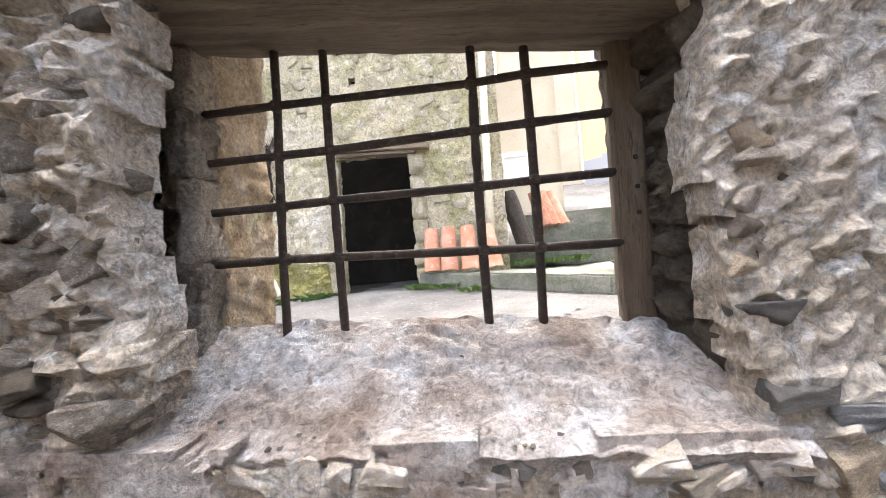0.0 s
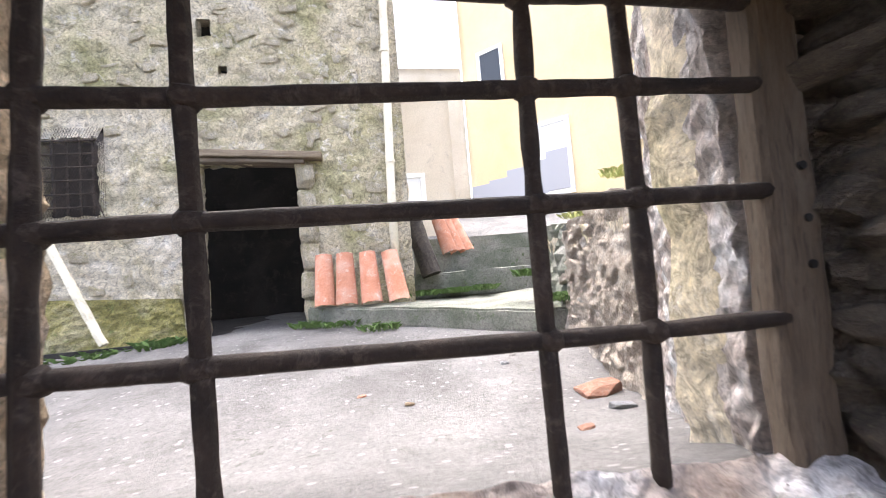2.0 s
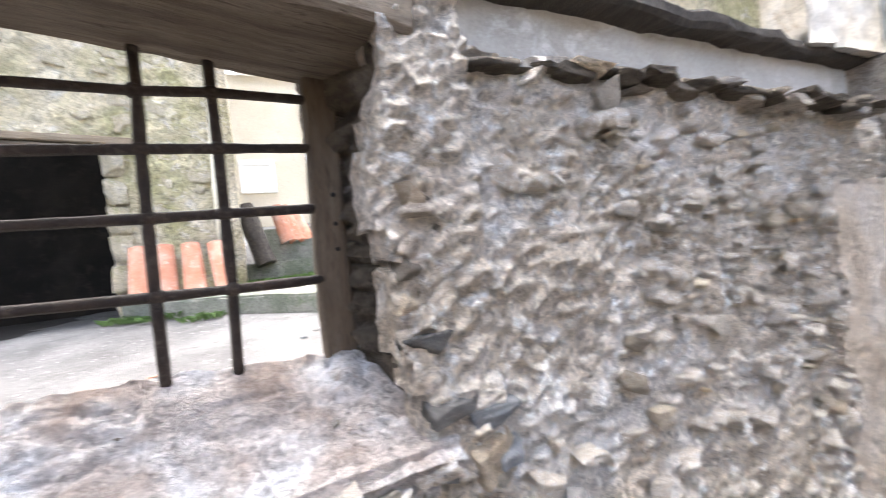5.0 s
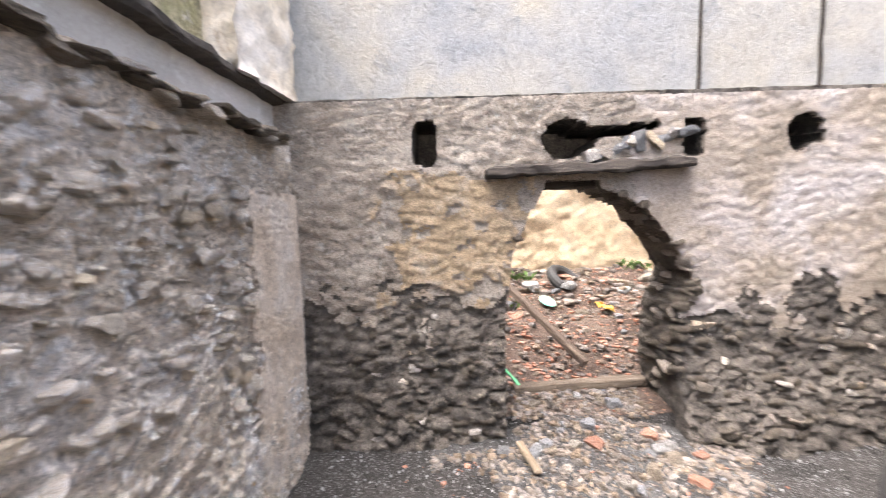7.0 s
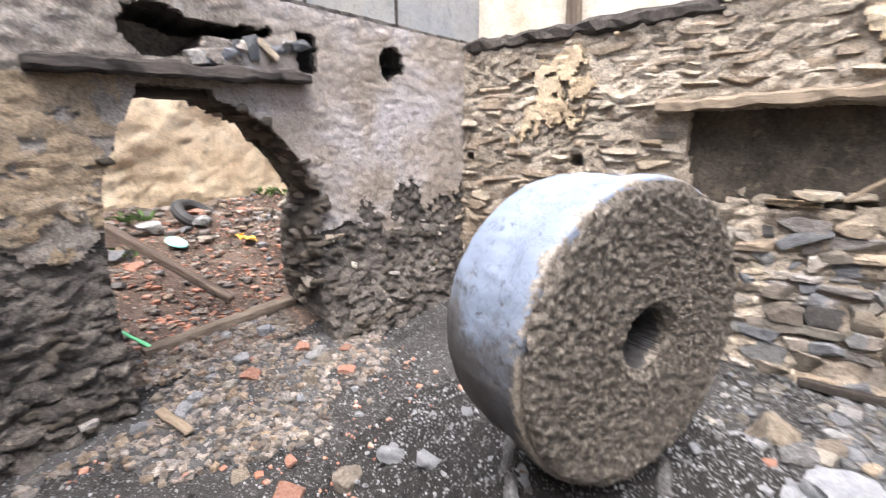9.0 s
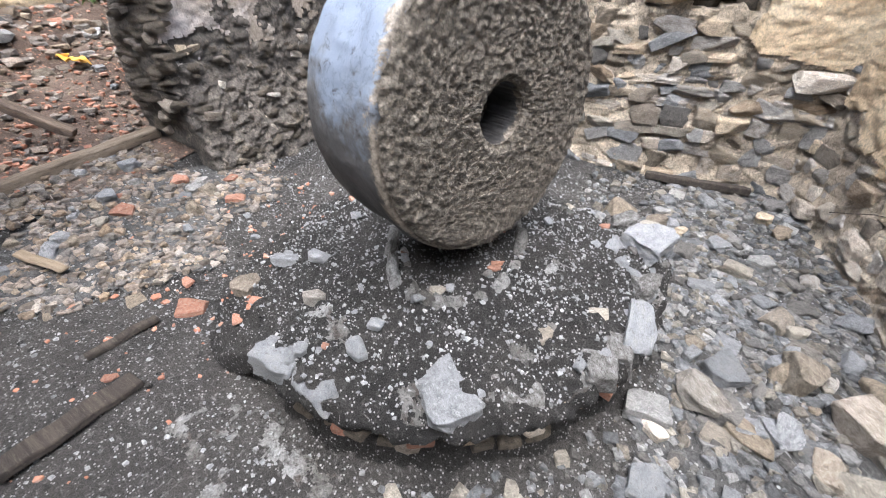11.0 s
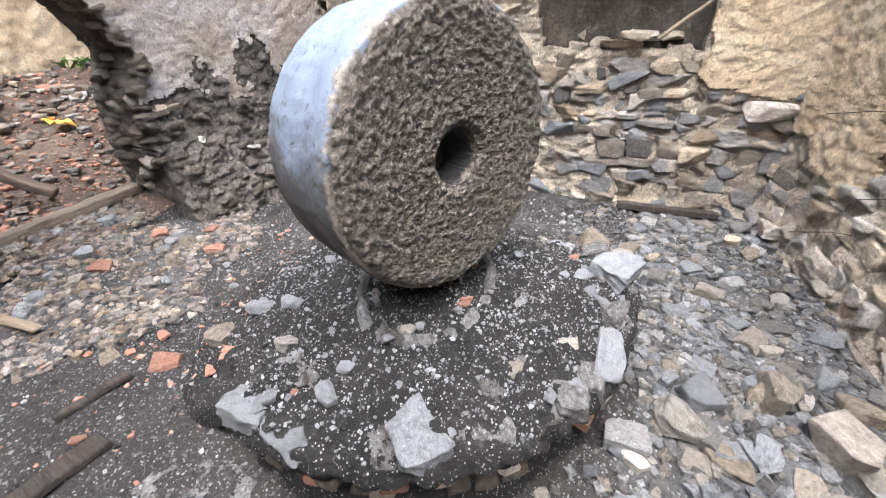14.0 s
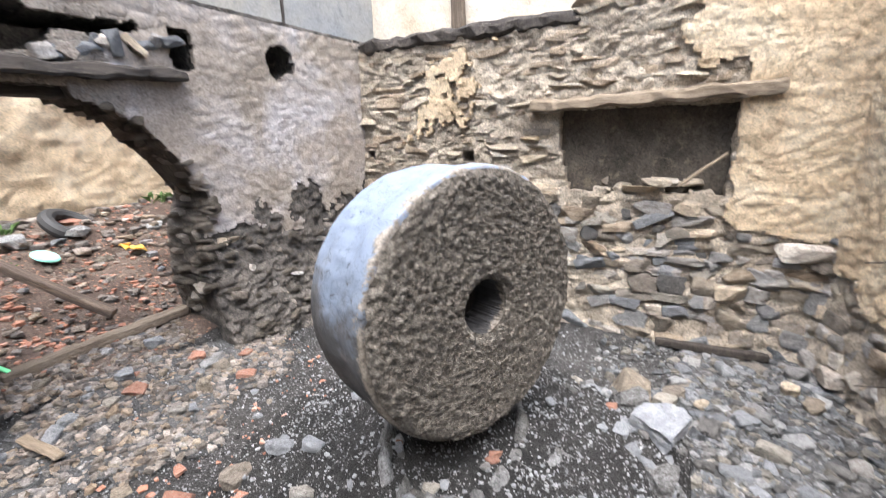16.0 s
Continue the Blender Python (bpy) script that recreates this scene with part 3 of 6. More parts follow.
wall_south = tagged(sheet("wall_south", S0, SA, SLEN + 0.1, -0.1, 3.6, 0.032, M_MORTAR, s_disp, lambda s, z: not in_niche(s, z) and not in_shole(s, z), 0.5, None, top=s_top), "dry slate and earth mortar wall with a niche", "wall", kind="structure")
# the niche's inner shade is part of this slab's dark colour
tagged(quad_sheet("niche_back", S0 + SA * 0.6 - SN * 0.32 + Vector((0, 0, 0.9)), S0 + SA * 2.1 - SN * 0.32 + Vector((0, 0, 0.9)), S0 + SA * 2.1 - SN * 0.32 + Vector((0, 0, 2.0)), S0 + SA * 0.6 - SN * 0.32 + Vector((0, 0, 2.0)), 0.04, M_RECESS, relief(0.015, 4), 0.2), "grey slab at the back of the niche, shade in its colour", "wall", kind="structure")


def ochre_zone(s, z):
    x = sx(s)
    d = 0.14 * fr(x, 2, z, 2.6, 5)
    right = x < 0.93 + 0.4 * d and z > 0.95 + 1.2 * d
    upper = x < 1.25 + d and z > 2.02 + d
    left = 2.85 < x + 2.5 * d < 3.35 and 1.75 + 3 * d < z < 2.25 + 2 * d and fr(x, 5, z, 7, 3) > -0.25
    return (right or upper or left) and not in_niche(s, z)


tagged(sheet("ochre_coat_south", S0, SA, SLEN, 0.3, 3.55, 0.018, M_OCHRE, lambda x, y, z: s_disp(x, y, z) * 0.42 + 0.035, ochre_zone, 0.04, top=lambda s: s_top(s) - 0.05), "ochre lime plaster patches on slate wall", "plaster", kind="structure")

lintel = tagged(new("niche_lintel"), "long pale weathered oak lintel over the niche", "lintel", kind="structure")
lintel.matrix_world = Matrix.Translation(S0 + SA * 1.3 + SN * -0.045 + Vector((0, 0, 1.835))) @ Matrix.Rotation(math.radians(2.0), 4, "Y") @ Matrix.Rotation(math.atan2(SA.y, SA.x), 4, "Z")
part("timber", rough_box(1.62, 0.3, 0.085, 6, 0.022, 2.0, 0.018), M_LINTEL, lintel)

# plaster panels and post above the slate wall
tagged(sheet("wall_upper_south", (1.75, -3.42), (1, 0.105), 2.9, 2.38, 3.3, 0.06, M_CREAM, relief(0.01, 1.5), None, 0.2), "cream weathered plaster upper panels", "wall", kind="structure")
wp = tagged(empty("wall_post", pose(3.2, -3.2, 2.9, 0, 3, 0)), "dark weathered timber post on top of the wall", "post")
part("timber", rough_box(0.11, 0.1, 0.9, 3, 0.006, 4.0, 0.01), M_WOODUP, wp)
rb = tagged(empty("rotten_beam", pose(3.05, -2.98, 2.43, 0, 0.5, 6)), "blackened rotten beam along the wall top", "beam")
part("timber", rough_box(2.1, 0.18, 0.12, 6, 0.035, 6.0, 0.03), M_WOODDARK, rb)

# ---- west wall: ochre plaster over a base of stones ----
rel_w = relief(0.03, 2.2, 0.02, 7, 5.0)


def w_disp(x, y, z):
    return rel_w(x, y, z) + 0.1 * max(0, 1 - z / 0.9) ** 1.4


WA = Vector((0.67, -2.6, 0)).normalized()
tagged(sheet("wall_west", (-0.40, -0.5), WA, 2.85, -0.1, 2.9, 0.034, M_MORTAR, w_disp, None, 0.5), "rough stone and earth wall", "wall", kind="structure")


def ochre_west(s, z):
    d = 0.2 * fr(s, 1, z, 2.4, 5)
    return z > 0.85 + d + 0.15 * math.sin(s * 2.1)


tagged(sheet("ochre_coat_west", (-0.40, -0.5), WA, 2.85, 0.3, 2.85, 0.02, M_OCHRE, lambda x, y, z: w_disp(x, y, z) * 0.45 + 0.035, ochre_west, 0.04), "ochre lime plaster over the stone wall", "plaster", kind="structure")
tagged(sheet("wall_west_rear", (-1.0, 2.0), Vector((0.6, -2.5, 0)), 2.55, -0.1, 2.7, 0.08, M_OCHRE, relief(0.02, 2), None, 0.4), "ochre plaster wall behind the walker", "wall", kind="structure")

# ---- north wall with the barred window ----
def nx(s):
    return 4.15 - s


def in_window(x, z, grow=0.0):
    e = 0.03 * fr(x, 0, z, 5, 4)
    left = 0.13 + 0.03 * math.sin(z * 9) + e
    right = 1.285 + e - 0.02 * math.cos(z * 7)
    return left - grow < x < right + grow and 1.31 + e * 0.5 < z + grow and z < 2.36


def n_top(s):
    x = nx(s)
    return (2.2 + 0.02 * fr(x, 0, 0, 4, 3)) if x > 1.5 else 3.0


rel_n = relief(0.02, 3.2, 0.024, 16.0, 2.0)
rel_left = relief(0.045, 3.8, 0.05, 11.0, 2.0)


def n_disp(x, y, z):
    left = 1.4 * max(0, min(1, (0.3 - x) / 0.25))
    edge = min(1.0, max(0.15, abs(z - 1.31) * 5 if -0.1 < x < 1.4 and z < 1.5 else 1.0))
    return (rel_n(x, y, z) * (1 - min(1, left)) + (rel_left(x, y, z) * min(1, left) if left > 0 else 0)) * edge + 0.05 * max(0, 1.2 - z) + (0.03 if x < 1.5 else 0)


wall_north = tagged(sheet("wall_north", (4.15, 1.65), (-2.8, -0.13), 5.3, -0.1, 3.0, 0.022, M_WINWALL, n_disp, lambda s, z: not in_window(nx(s), z), 0.1, top=n_top), "coarse grey and buff rendered rubble wall", "wall", kind="structure")
tagged(sheet("pilaster_strip", (4.15, 1.65), (-2.8, -0.13), 1.3, -0.05, 1.95, 0.02, M_STRIP, lambda x, y, z: n_disp(x, y, z) * 0.3 + 0.03, lambda s, z: 0.08 < s < 0.85 + 0.16 * fr(s, 0, z, 4, 5) and z < 1.86 + 0.05 * fr(s, 3, z, 4, 3), 0.04), "smooth cream plaster strip in the corner", "plaster", kind="structure")
tagged(sheet("cement_band", (4.15, 1.76), (-2.8, -0.02), 2.7, 2.15, 2.5, 0.05, M_CEMENT, relief(0.006, 2), None, 0.25), "smooth grey cement band above the render", "wall", kind="structure")
wb = tagged(empty("wall_plate", pose(2.85, 1.73, 2.5, 0, 0, 1)), "dark rotten timber plate on the wall", "beam")
part("timber", rough_box(2.6, 0.16, 0.06, 6, 0.02, 8.0, 0.015), M_WOODDARK, wb)
for k in range(9):
    b = tagged(empty("wall_board", pose(3.35 - 0.27 * k, 1.87, 3.0, 0, 0, 0)), "grey weathered vertical board above the wall", "board", "upper boards")
    part("plank", rough_box(0.262, 0.025, 1.0, 3, 0.003, k * 3.0, 0.004), M_WOOD, b)
outer = tagged(sheet("wall_north_outer", (4.15, 1.84), (-1, 0), 5.6, 0.3, 3.0, 0.07, M_FACADE, relief(0.01, 2), lambda s, z: not (-0.01 < 4.15 - s < 1.28 and 1.3 < z < 2.62), 0.3), "thick outer leaf of the rubble wall", "wall", kind="structure")

# reveals of the window; the inner ones carry recess shade in their dark colour
R_MASON = relief(0.03, 4, 0.05, 9.0, 3.0)
tagged(quad_sheet("reveal_right_inner", (1.25, 1.86, 1.36), (1.345, 1.50, 1.30), (1.365, 1.50, 2.42), (1.25, 1.86, 2.42), 0.02, M_RECESS, R_MASON, 0.15), "recessed rubble jamb behind the timber post, shade in its colour", "wall", kind="structure")
tagged(quad_sheet("reveal_left_inner", (-0.08, 1.50, 1.32), (-0.15, 1.86, 1.36), (-0.15, 1.86, 2.42), (-0.08, 1.50, 2.42), 0.02, M_RECESS, R_MASON, 0.15), "crumbling rubble jamb with an open joint, shade in its colour", "wall", kind="structure")
tagged(quad_sheet("reveal_left_outer", (0.07, 1.81, 1.40), (0.035, 2.14, 1.30), (0.035, 2.14, 2.6), (0.07, 1.81, 2.6), 0.02, M_TANCOAT, relief(0.012, 5, 0.015, 8), 0.1), "cracked buff plaster window jamb", "plaster", kind="structure")
tagged(quad_sheet("reveal_right_outer", (1.66, 2.72, 1.15), (1.19, 1.87, 1.35), (1.19, 1.87, 2.6), (1.60, 2.62, 2.6), 0.022, M_SILL, relief(0.016, 3.5, 0.014, 9), 0.3), "grey rough rendered outer jamb", "plaster", kind="structure")
tagged(quad_sheet("window_sill", (-0.28, 1.45, 1.325), (1.38, 1.45, 1.33), (1.25, 1.81, 1.515), (-0.02, 1.81, 1.55), 0.014, M_SILL, relief(0.014, 4, 0.012, 11), 0.12), "sloping whitish crumbling plaster window sill", "window sill", kind="structure")

tagged(sheet("sill_apron", (4.15, 1.65), (-2.8, -0.13), 4.7, 1.05, 1.36, 0.014, M_SILL, lambda x, y, z: n_disp(x, y, z) * 0.6 + 0.03, lambda s, z: -0.2 < nx(s) < 1.4 and z > 1.27 + 0.22 * fr(nx(s), 0, z, 3.2, 5), 0.03), "whitish plaster run down below the sill", "plaster", kind="structure")

head = tagged(new("window_lintel"), "heavy brown timber lintel over the window", "lintel", kind="structure")
head.matrix_world = pose(0.62, 1.64, 2.375, 0, 6.5, 2)
part("timber", rough_box(1.55, 0.36, 0.2, 6, 0.008, 1.0, 0.012), M_WOOD, head)

post = tagged(empty("window_post", pose(1.222, 1.812, 1.89, 0, 1.2, 0)), "brown weathered timber window post with nail holes", "window frame")
part("timber", rough_box(0.088, 0.05, 0.84, 5, 0.006, 3.0, 0.009), M_WOODUP, post)
for k, z in enumerate((0.02, -0.055, -0.12)):
    bm = bmesh.new()
    bmesh.ops.create_cone(bm, cap_ends=True, segments=10, radius1=0.006, radius2=0.006, depth=0.01)
    # a black disc paints the shade inside the hole
    nail = part("nail_hole", bm, M_BLACK, post)
    nail.matrix_local = pose(0.012, -0.025, z, 90, 0, 0)

grille = tagged(empty("window_grille"), "hand-forged rusty iron window bars", "window grille")


def bar(name, pts, radius, parent, square=True):
    """A forged bar along points, a little uneven, thicker where bars cross."""
    bm = bmesh.new()
    rings = []
    seg = 8
    for k in range(len(pts) - 1):
        a, b = Vector(pts[k]), Vector(pts[k + 1])
        for i in range(10 if k < len(pts) - 2 else 11):
            p = a.lerp(b, i / 10)
            r = radius * (1 + 0.14 * fr(p.x * 3, p.y, p.z * 3, 6, 2))
            d = (b - a).normalized()
            side = d.cross(Vector((0, 1, 0))).normalized()
            up = side.cross(d)
            rings.append([bm.verts.new(p + (side * math.cos(t) + up * math.sin(t)) * r) for t in (2 * math.pi * q / seg for q in range(seg))])
    for r0, r1 in zip(rings, rings[1:]):
        for q in range(seg):
            bm.faces.new((r0[q], r0[(q + 1) % seg], r1[(q + 1) % seg], r1[q]))
    bm.faces.new(rings[0][::-1])
    bm.faces.new(rings[-1])
    for f in bm.faces:
        f.smooth = True
    return part(name, bm, M_IRON, parent)


VX = [(0.292, 0.287, 0.283, 0.278, 0.277), (0.433, 0.433, 0.437, 0.439, 0.442), (0.843, 0.838, 0.836, 0.835, 0.836), (0.984, 0.985, 0.984, 0.983, 0.976)]
HZ = [(2.161, 2.159, 2.154, 2.161, 2.157), (2.018, 2.017, 2.027, 2.03, 2.033), (1.874, 1.877, 1.876, 1.878, 1.879), (1.724, 1.719, 1.705, 1.701, 1.698)]
for k, xs in enumerate(VX):
    y = 1.772 + 0.009 * k
    bar("upright_bar", [(xs[0], y, 2.36), (xs[0], y, 2.16), (xs[1], y, 2.02), (xs[2], y, 1.875), (xs[3], y, 1.712), (xs[4], y, 1.5)], 0.0125, grille)
for zs in HZ:
    xs = (0.06, 0.285, 0.435, 0.838, 0.984, 1.19)
    bar("cross_bar", [(x, 1.770 + 0.024 * x, z) for x, z in zip(xs, (zs[0], *zs))], 0.012, grille)
    for x, z in zip(xs[1:5], zs):
        bm = bmesh.new()
        bmesh.ops.create_icosphere(bm, subdivisions=2, radius=1)
        for v in bm.verts:
            v.co = Vector((v.co.x * 0.02, v.co.y * 0.018, v.co.z * 0.018)) * (1 + 0.12 * fr(v.co.x + x, v.co.y, v.co.z + z, 2, 2))
        eye = part("bar_eye", bm, M_IRON, grille)
        eye.location = (x, 1.770 + 0.024 * x, z)

# ---- beam and broken masonry over the doorway ----
db = tagged(empty("doorway_beam", pose(4.06, -0.42, 1.985, -1.5, 0, 0)), "cracked blackened timber beam over the doorway", "beam")
part("timber", rough_box(0.16, 1.42, 0.072, 6, 0.02, 5.0, 0.014), M_WOODDARK, db)
db2 = tagged(empty("doorway_beam", pose(4.3, -0.35, 1.9, 0, 0, 0)), "second dark beam deeper in the doorway", "beam")
part("timber", rough_box(0.2, 1.2, 0.09, 5, 0.012, 7.0, 0.014), M_WOODDARK, db2)

# ---- next room ----
tagged(sheet("wall_next_room", (7.3, -4.6), (0, 1), 7.6, -0.1, 4.5, 0.07, M_OCHRE, relief(0.05, 1.5, 0.03, 5, 4.0), None, 0.4), "rough ochre wall of the roofless next room", "wall", kind="structure")
tagged(sheet("wall_next_north", (9.0, 2.9), (-1, 0), 4.6, -0.1, 3.5, 0.1, M_OCHRE, relief(0.04, 1.5), None, 0.4), "ochre side wall of the next room", "wall", kind="structure")
tagged(sheet("wall_next_south", (4.5, -4.4), (1, 0), 4.6, -0.1, 3.5, 0.1, M_OCHRE, relief(0.04, 1.5), None, 0.4), "ochre side wall of the next room", "wall", kind="structure")

# ---- the millstone and its bed ----
BC = Vector((1.85, -0.93, 0))


BED_R = [(64, 0.83), (75, 0.93), (84, 0.9), (90, 0.92), (96, 0.9), (107, 0.885), (118, 0.86), (130, 0.85), (141, 0.85), (150, 0.84), (157, 0.82), (167, 0.87), (181, 0.87), (196, 0.9), (213, 0.99), (235, 0.84), (270, 0.86), (330, 0.9), (424, 0.83)]


def bed_edge(a):
    d = math.degrees(a) % 360
    if d < 64:
        d += 360
    r = BED_R[-1][1]
    for (d0, r0), (d1, r1) in zip(BED_R, BED_R[1:]):
        if d0 <= d <= d1:
            r = r0 + (r1 - r0) * (d - d0) / (d1 - d0)
            break
    return r + 0.022 * fr(math.cos(a), math.sin(a), 0, 7, 4)


def bed_worn(a):
    """1 where the broken edge stands free, 0 where the mound runs out into the floor."""
    d = (math.degrees(a) + 180) % 360 - 180
    d = d + 360 if d < -120 else d
    return max(0.0, min(1.0, (d - 52) / 20)) * max(0.0, min(1.0, (262 - d) / 30))


def bed_height(x, y):
    dx, dy = x - BC.x, y - BC.y
    r = math.hypot(dx, dy)
    a = math.atan2(dy, dx)
    edge = bed_edge(a)
    w = bed_worn(a)
    reach = edge + 0.28 * (1 - w)
    if r > reach:
        return None, r, edge
    f = r / reach
    crown = 0.33 + 0.15 * (1 - min(1.0, r / edge) ** 2) - 0.05 * max(0, 1 - r / 0.34)
    slope = 0.48 * (1 - f) ** 0.8 * (1 + 0.5 * f) if f < 1 else 0
    h = crown * w + min(crown, slope + 0.02) * (1 - w)
    h += 0.028 * fr(x, y, 2, 5) + 0.012 * fr(x, y, 2, 22, 3) + 0.026 * (chunk(x, y, 0.3, 13) - 0.5) * min(1, f * 1.6)
    return h, r, edge


def mill_bed():
    verts, faces = [], []
    na, nr = 300, 64
    foot = ((0.012, 0.3), (0.018, 0.275), (-0.01, 0.235), (-0.07, 0.21), (-0.06, 0.15), (-0.04, 0.08), (0.0, -0.06))
    for i in range(na):
        a = 2 * math.pi * i / na
        edge, w = bed_edge(a), bed_worn(a)
        reach = edge + 0.28 * (1 - w)
        ca, sa = math.cos(a), math.sin(a)
        for k in range(nr):
            r = reach * (k + 0.3) / (nr - 0.7)
            x, y = BC.x + r * ca, BC.y + r * sa
            q = min(r, reach * 0.999)
            verts.append((x, y, bed_height(BC.x + q * ca, BC.y + q * sa)[0]))
        for q, (dr, z) in enumerate(foot):
            rr = reach + dr * w + 0.03 * w * fr(ca * 3, sa * 3, z * 6, 4, 4)
            top = verts[i * (nr + len(foot)) + nr - 1][2]
            verts.append((BC.x + rr * ca, BC.y + rr * sa, min(z + 0.02 * fr(ca * 4, sa * 4, q, 3, 2), top - 0.01) * w + (-0.02 - 0.01 * q) * (1 - w)))
    wd = nr + len(foot)
    for i in range(na):
        j = (i + 1) % na
        for k in range(wd - 1):
            faces.append((i * wd + k, i * wd + k + 1, j * wd + k + 1, j * wd + k))
    faces.append([i * wd for i in range(na)])
    return new("mill_bed", mesh_of("mill_bed", verts, faces, M_BED, smooth=True))


bed = tagged(mill_bed(), "round raised mill bed covered in black grit", "mill bed")


def millstone():
    root = tagged(empty("millstone"), "upright round granite millstone with a square eye, leaning on its bed", "millstone")
    axis = Vector((0.951, -0.303, -0.052)).normalized()
    z = axis
    xx = Vector((0, 0, 1)).cross(z).normalized()
    yy = z.cross(xx)
    root.matrix_world = Matrix((( xx.x, yy.x, z.x, 1.616), (xx.y, yy.y, z.y, -0.782), (xx.z, yy.z, z.z, 1.037), (0, 0, 0, 1)))
    R, D, hr = 0.475, 0.40, 0.095
    seg = 320
    face_v, face_f = [], []
    rings = 84
    for k in range(rings + 1):
        r = hr + (R - 0.012 - hr) * k / rings
        for i in range(seg):
            a = 2 * math.pi * i / seg
            rr = r * (1 + (0.05 * max(0, math.cos(4 * a)) if k < 6 else 0))
            x, y = rr * math.cos(a), rr * math.sin(a)
            d = 0.0075 * fr(x, y, 0, 42, 3) + 0.006 * (chunk(x, y, 0.2, 50) - 0.5) + 0.004 * fr(x, y, 2, 5, 3)
            worn = max(0.0, (r - 0.425) / 0.038)
            d += worn ** 2 * (0.016 + 0.016 * fr(math.cos(a) * 4, math.sin(a) * 4, 3, 2, 3))
            face_v.append((x, y, max(d, -0.012) + (0.02 * (1 - k / 5) if k < 5 else 0)))
    for k in range(rings):
        for i in range(seg):
            j = (i + 1) % seg
            face_f.append((k * seg + i, k * seg + j, (k + 1) * seg + j, (k + 1) * seg + i))
    f = new("face", mesh_of("face", face_v, face_f, M_GRANITE, smooth=True))
    f.parent = root
    tagged(f, "pecked coarse granite face")
    rim_v, rim_f = [], []
    prof = [(R - 0.03, 0.026), (R - 0.011, 0.027), (R - 0.004, 0.03)] + [(R + 0.004 * math.sin(k * 0.8), 0.035 + (D - 0.065) * k / 14) for k in range(15)] + [(R - 0.01, D - 0.015), (R - 0.04, D), (hr, D), (hr, 0.2), (hr * 1.03, 0.02)]
    for r, d in prof:
        for i in range(seg):
            a = 2 * math.pi * i / seg
            x, y = math.cos(a), math.sin(a)
            rim_v.append((x * (r + 0.004 * fr(x * 2, y * 2, d * 3, 4, 4)), y * (r + 0.004 * fr(x * 2, y * 2, d * 3, 4, 4)), d))
    for k in range(len(prof) - 1):
        for i in range(seg):
            j = (i + 1) % seg
            rim_f.append((k * seg + i, k * seg + j, (k + 1) * seg + j, (k + 1) * seg + i))
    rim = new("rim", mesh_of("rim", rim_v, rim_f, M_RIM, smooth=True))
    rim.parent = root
    tagged(rim, "smooth rim, limed and skylight-tinted above, grey below")
    bm = bmesh.new()
    bmesh.ops.create_cone(bm, cap_ends=True, segments=20, radius1=0.094, radius2=0.094, depth=0.2)
    plug = part("axle_stub", bm, M_WOODDARK, root, "rotten dark wood left in the eye")
    plug.location = (0, 0, 0.27)
    return root


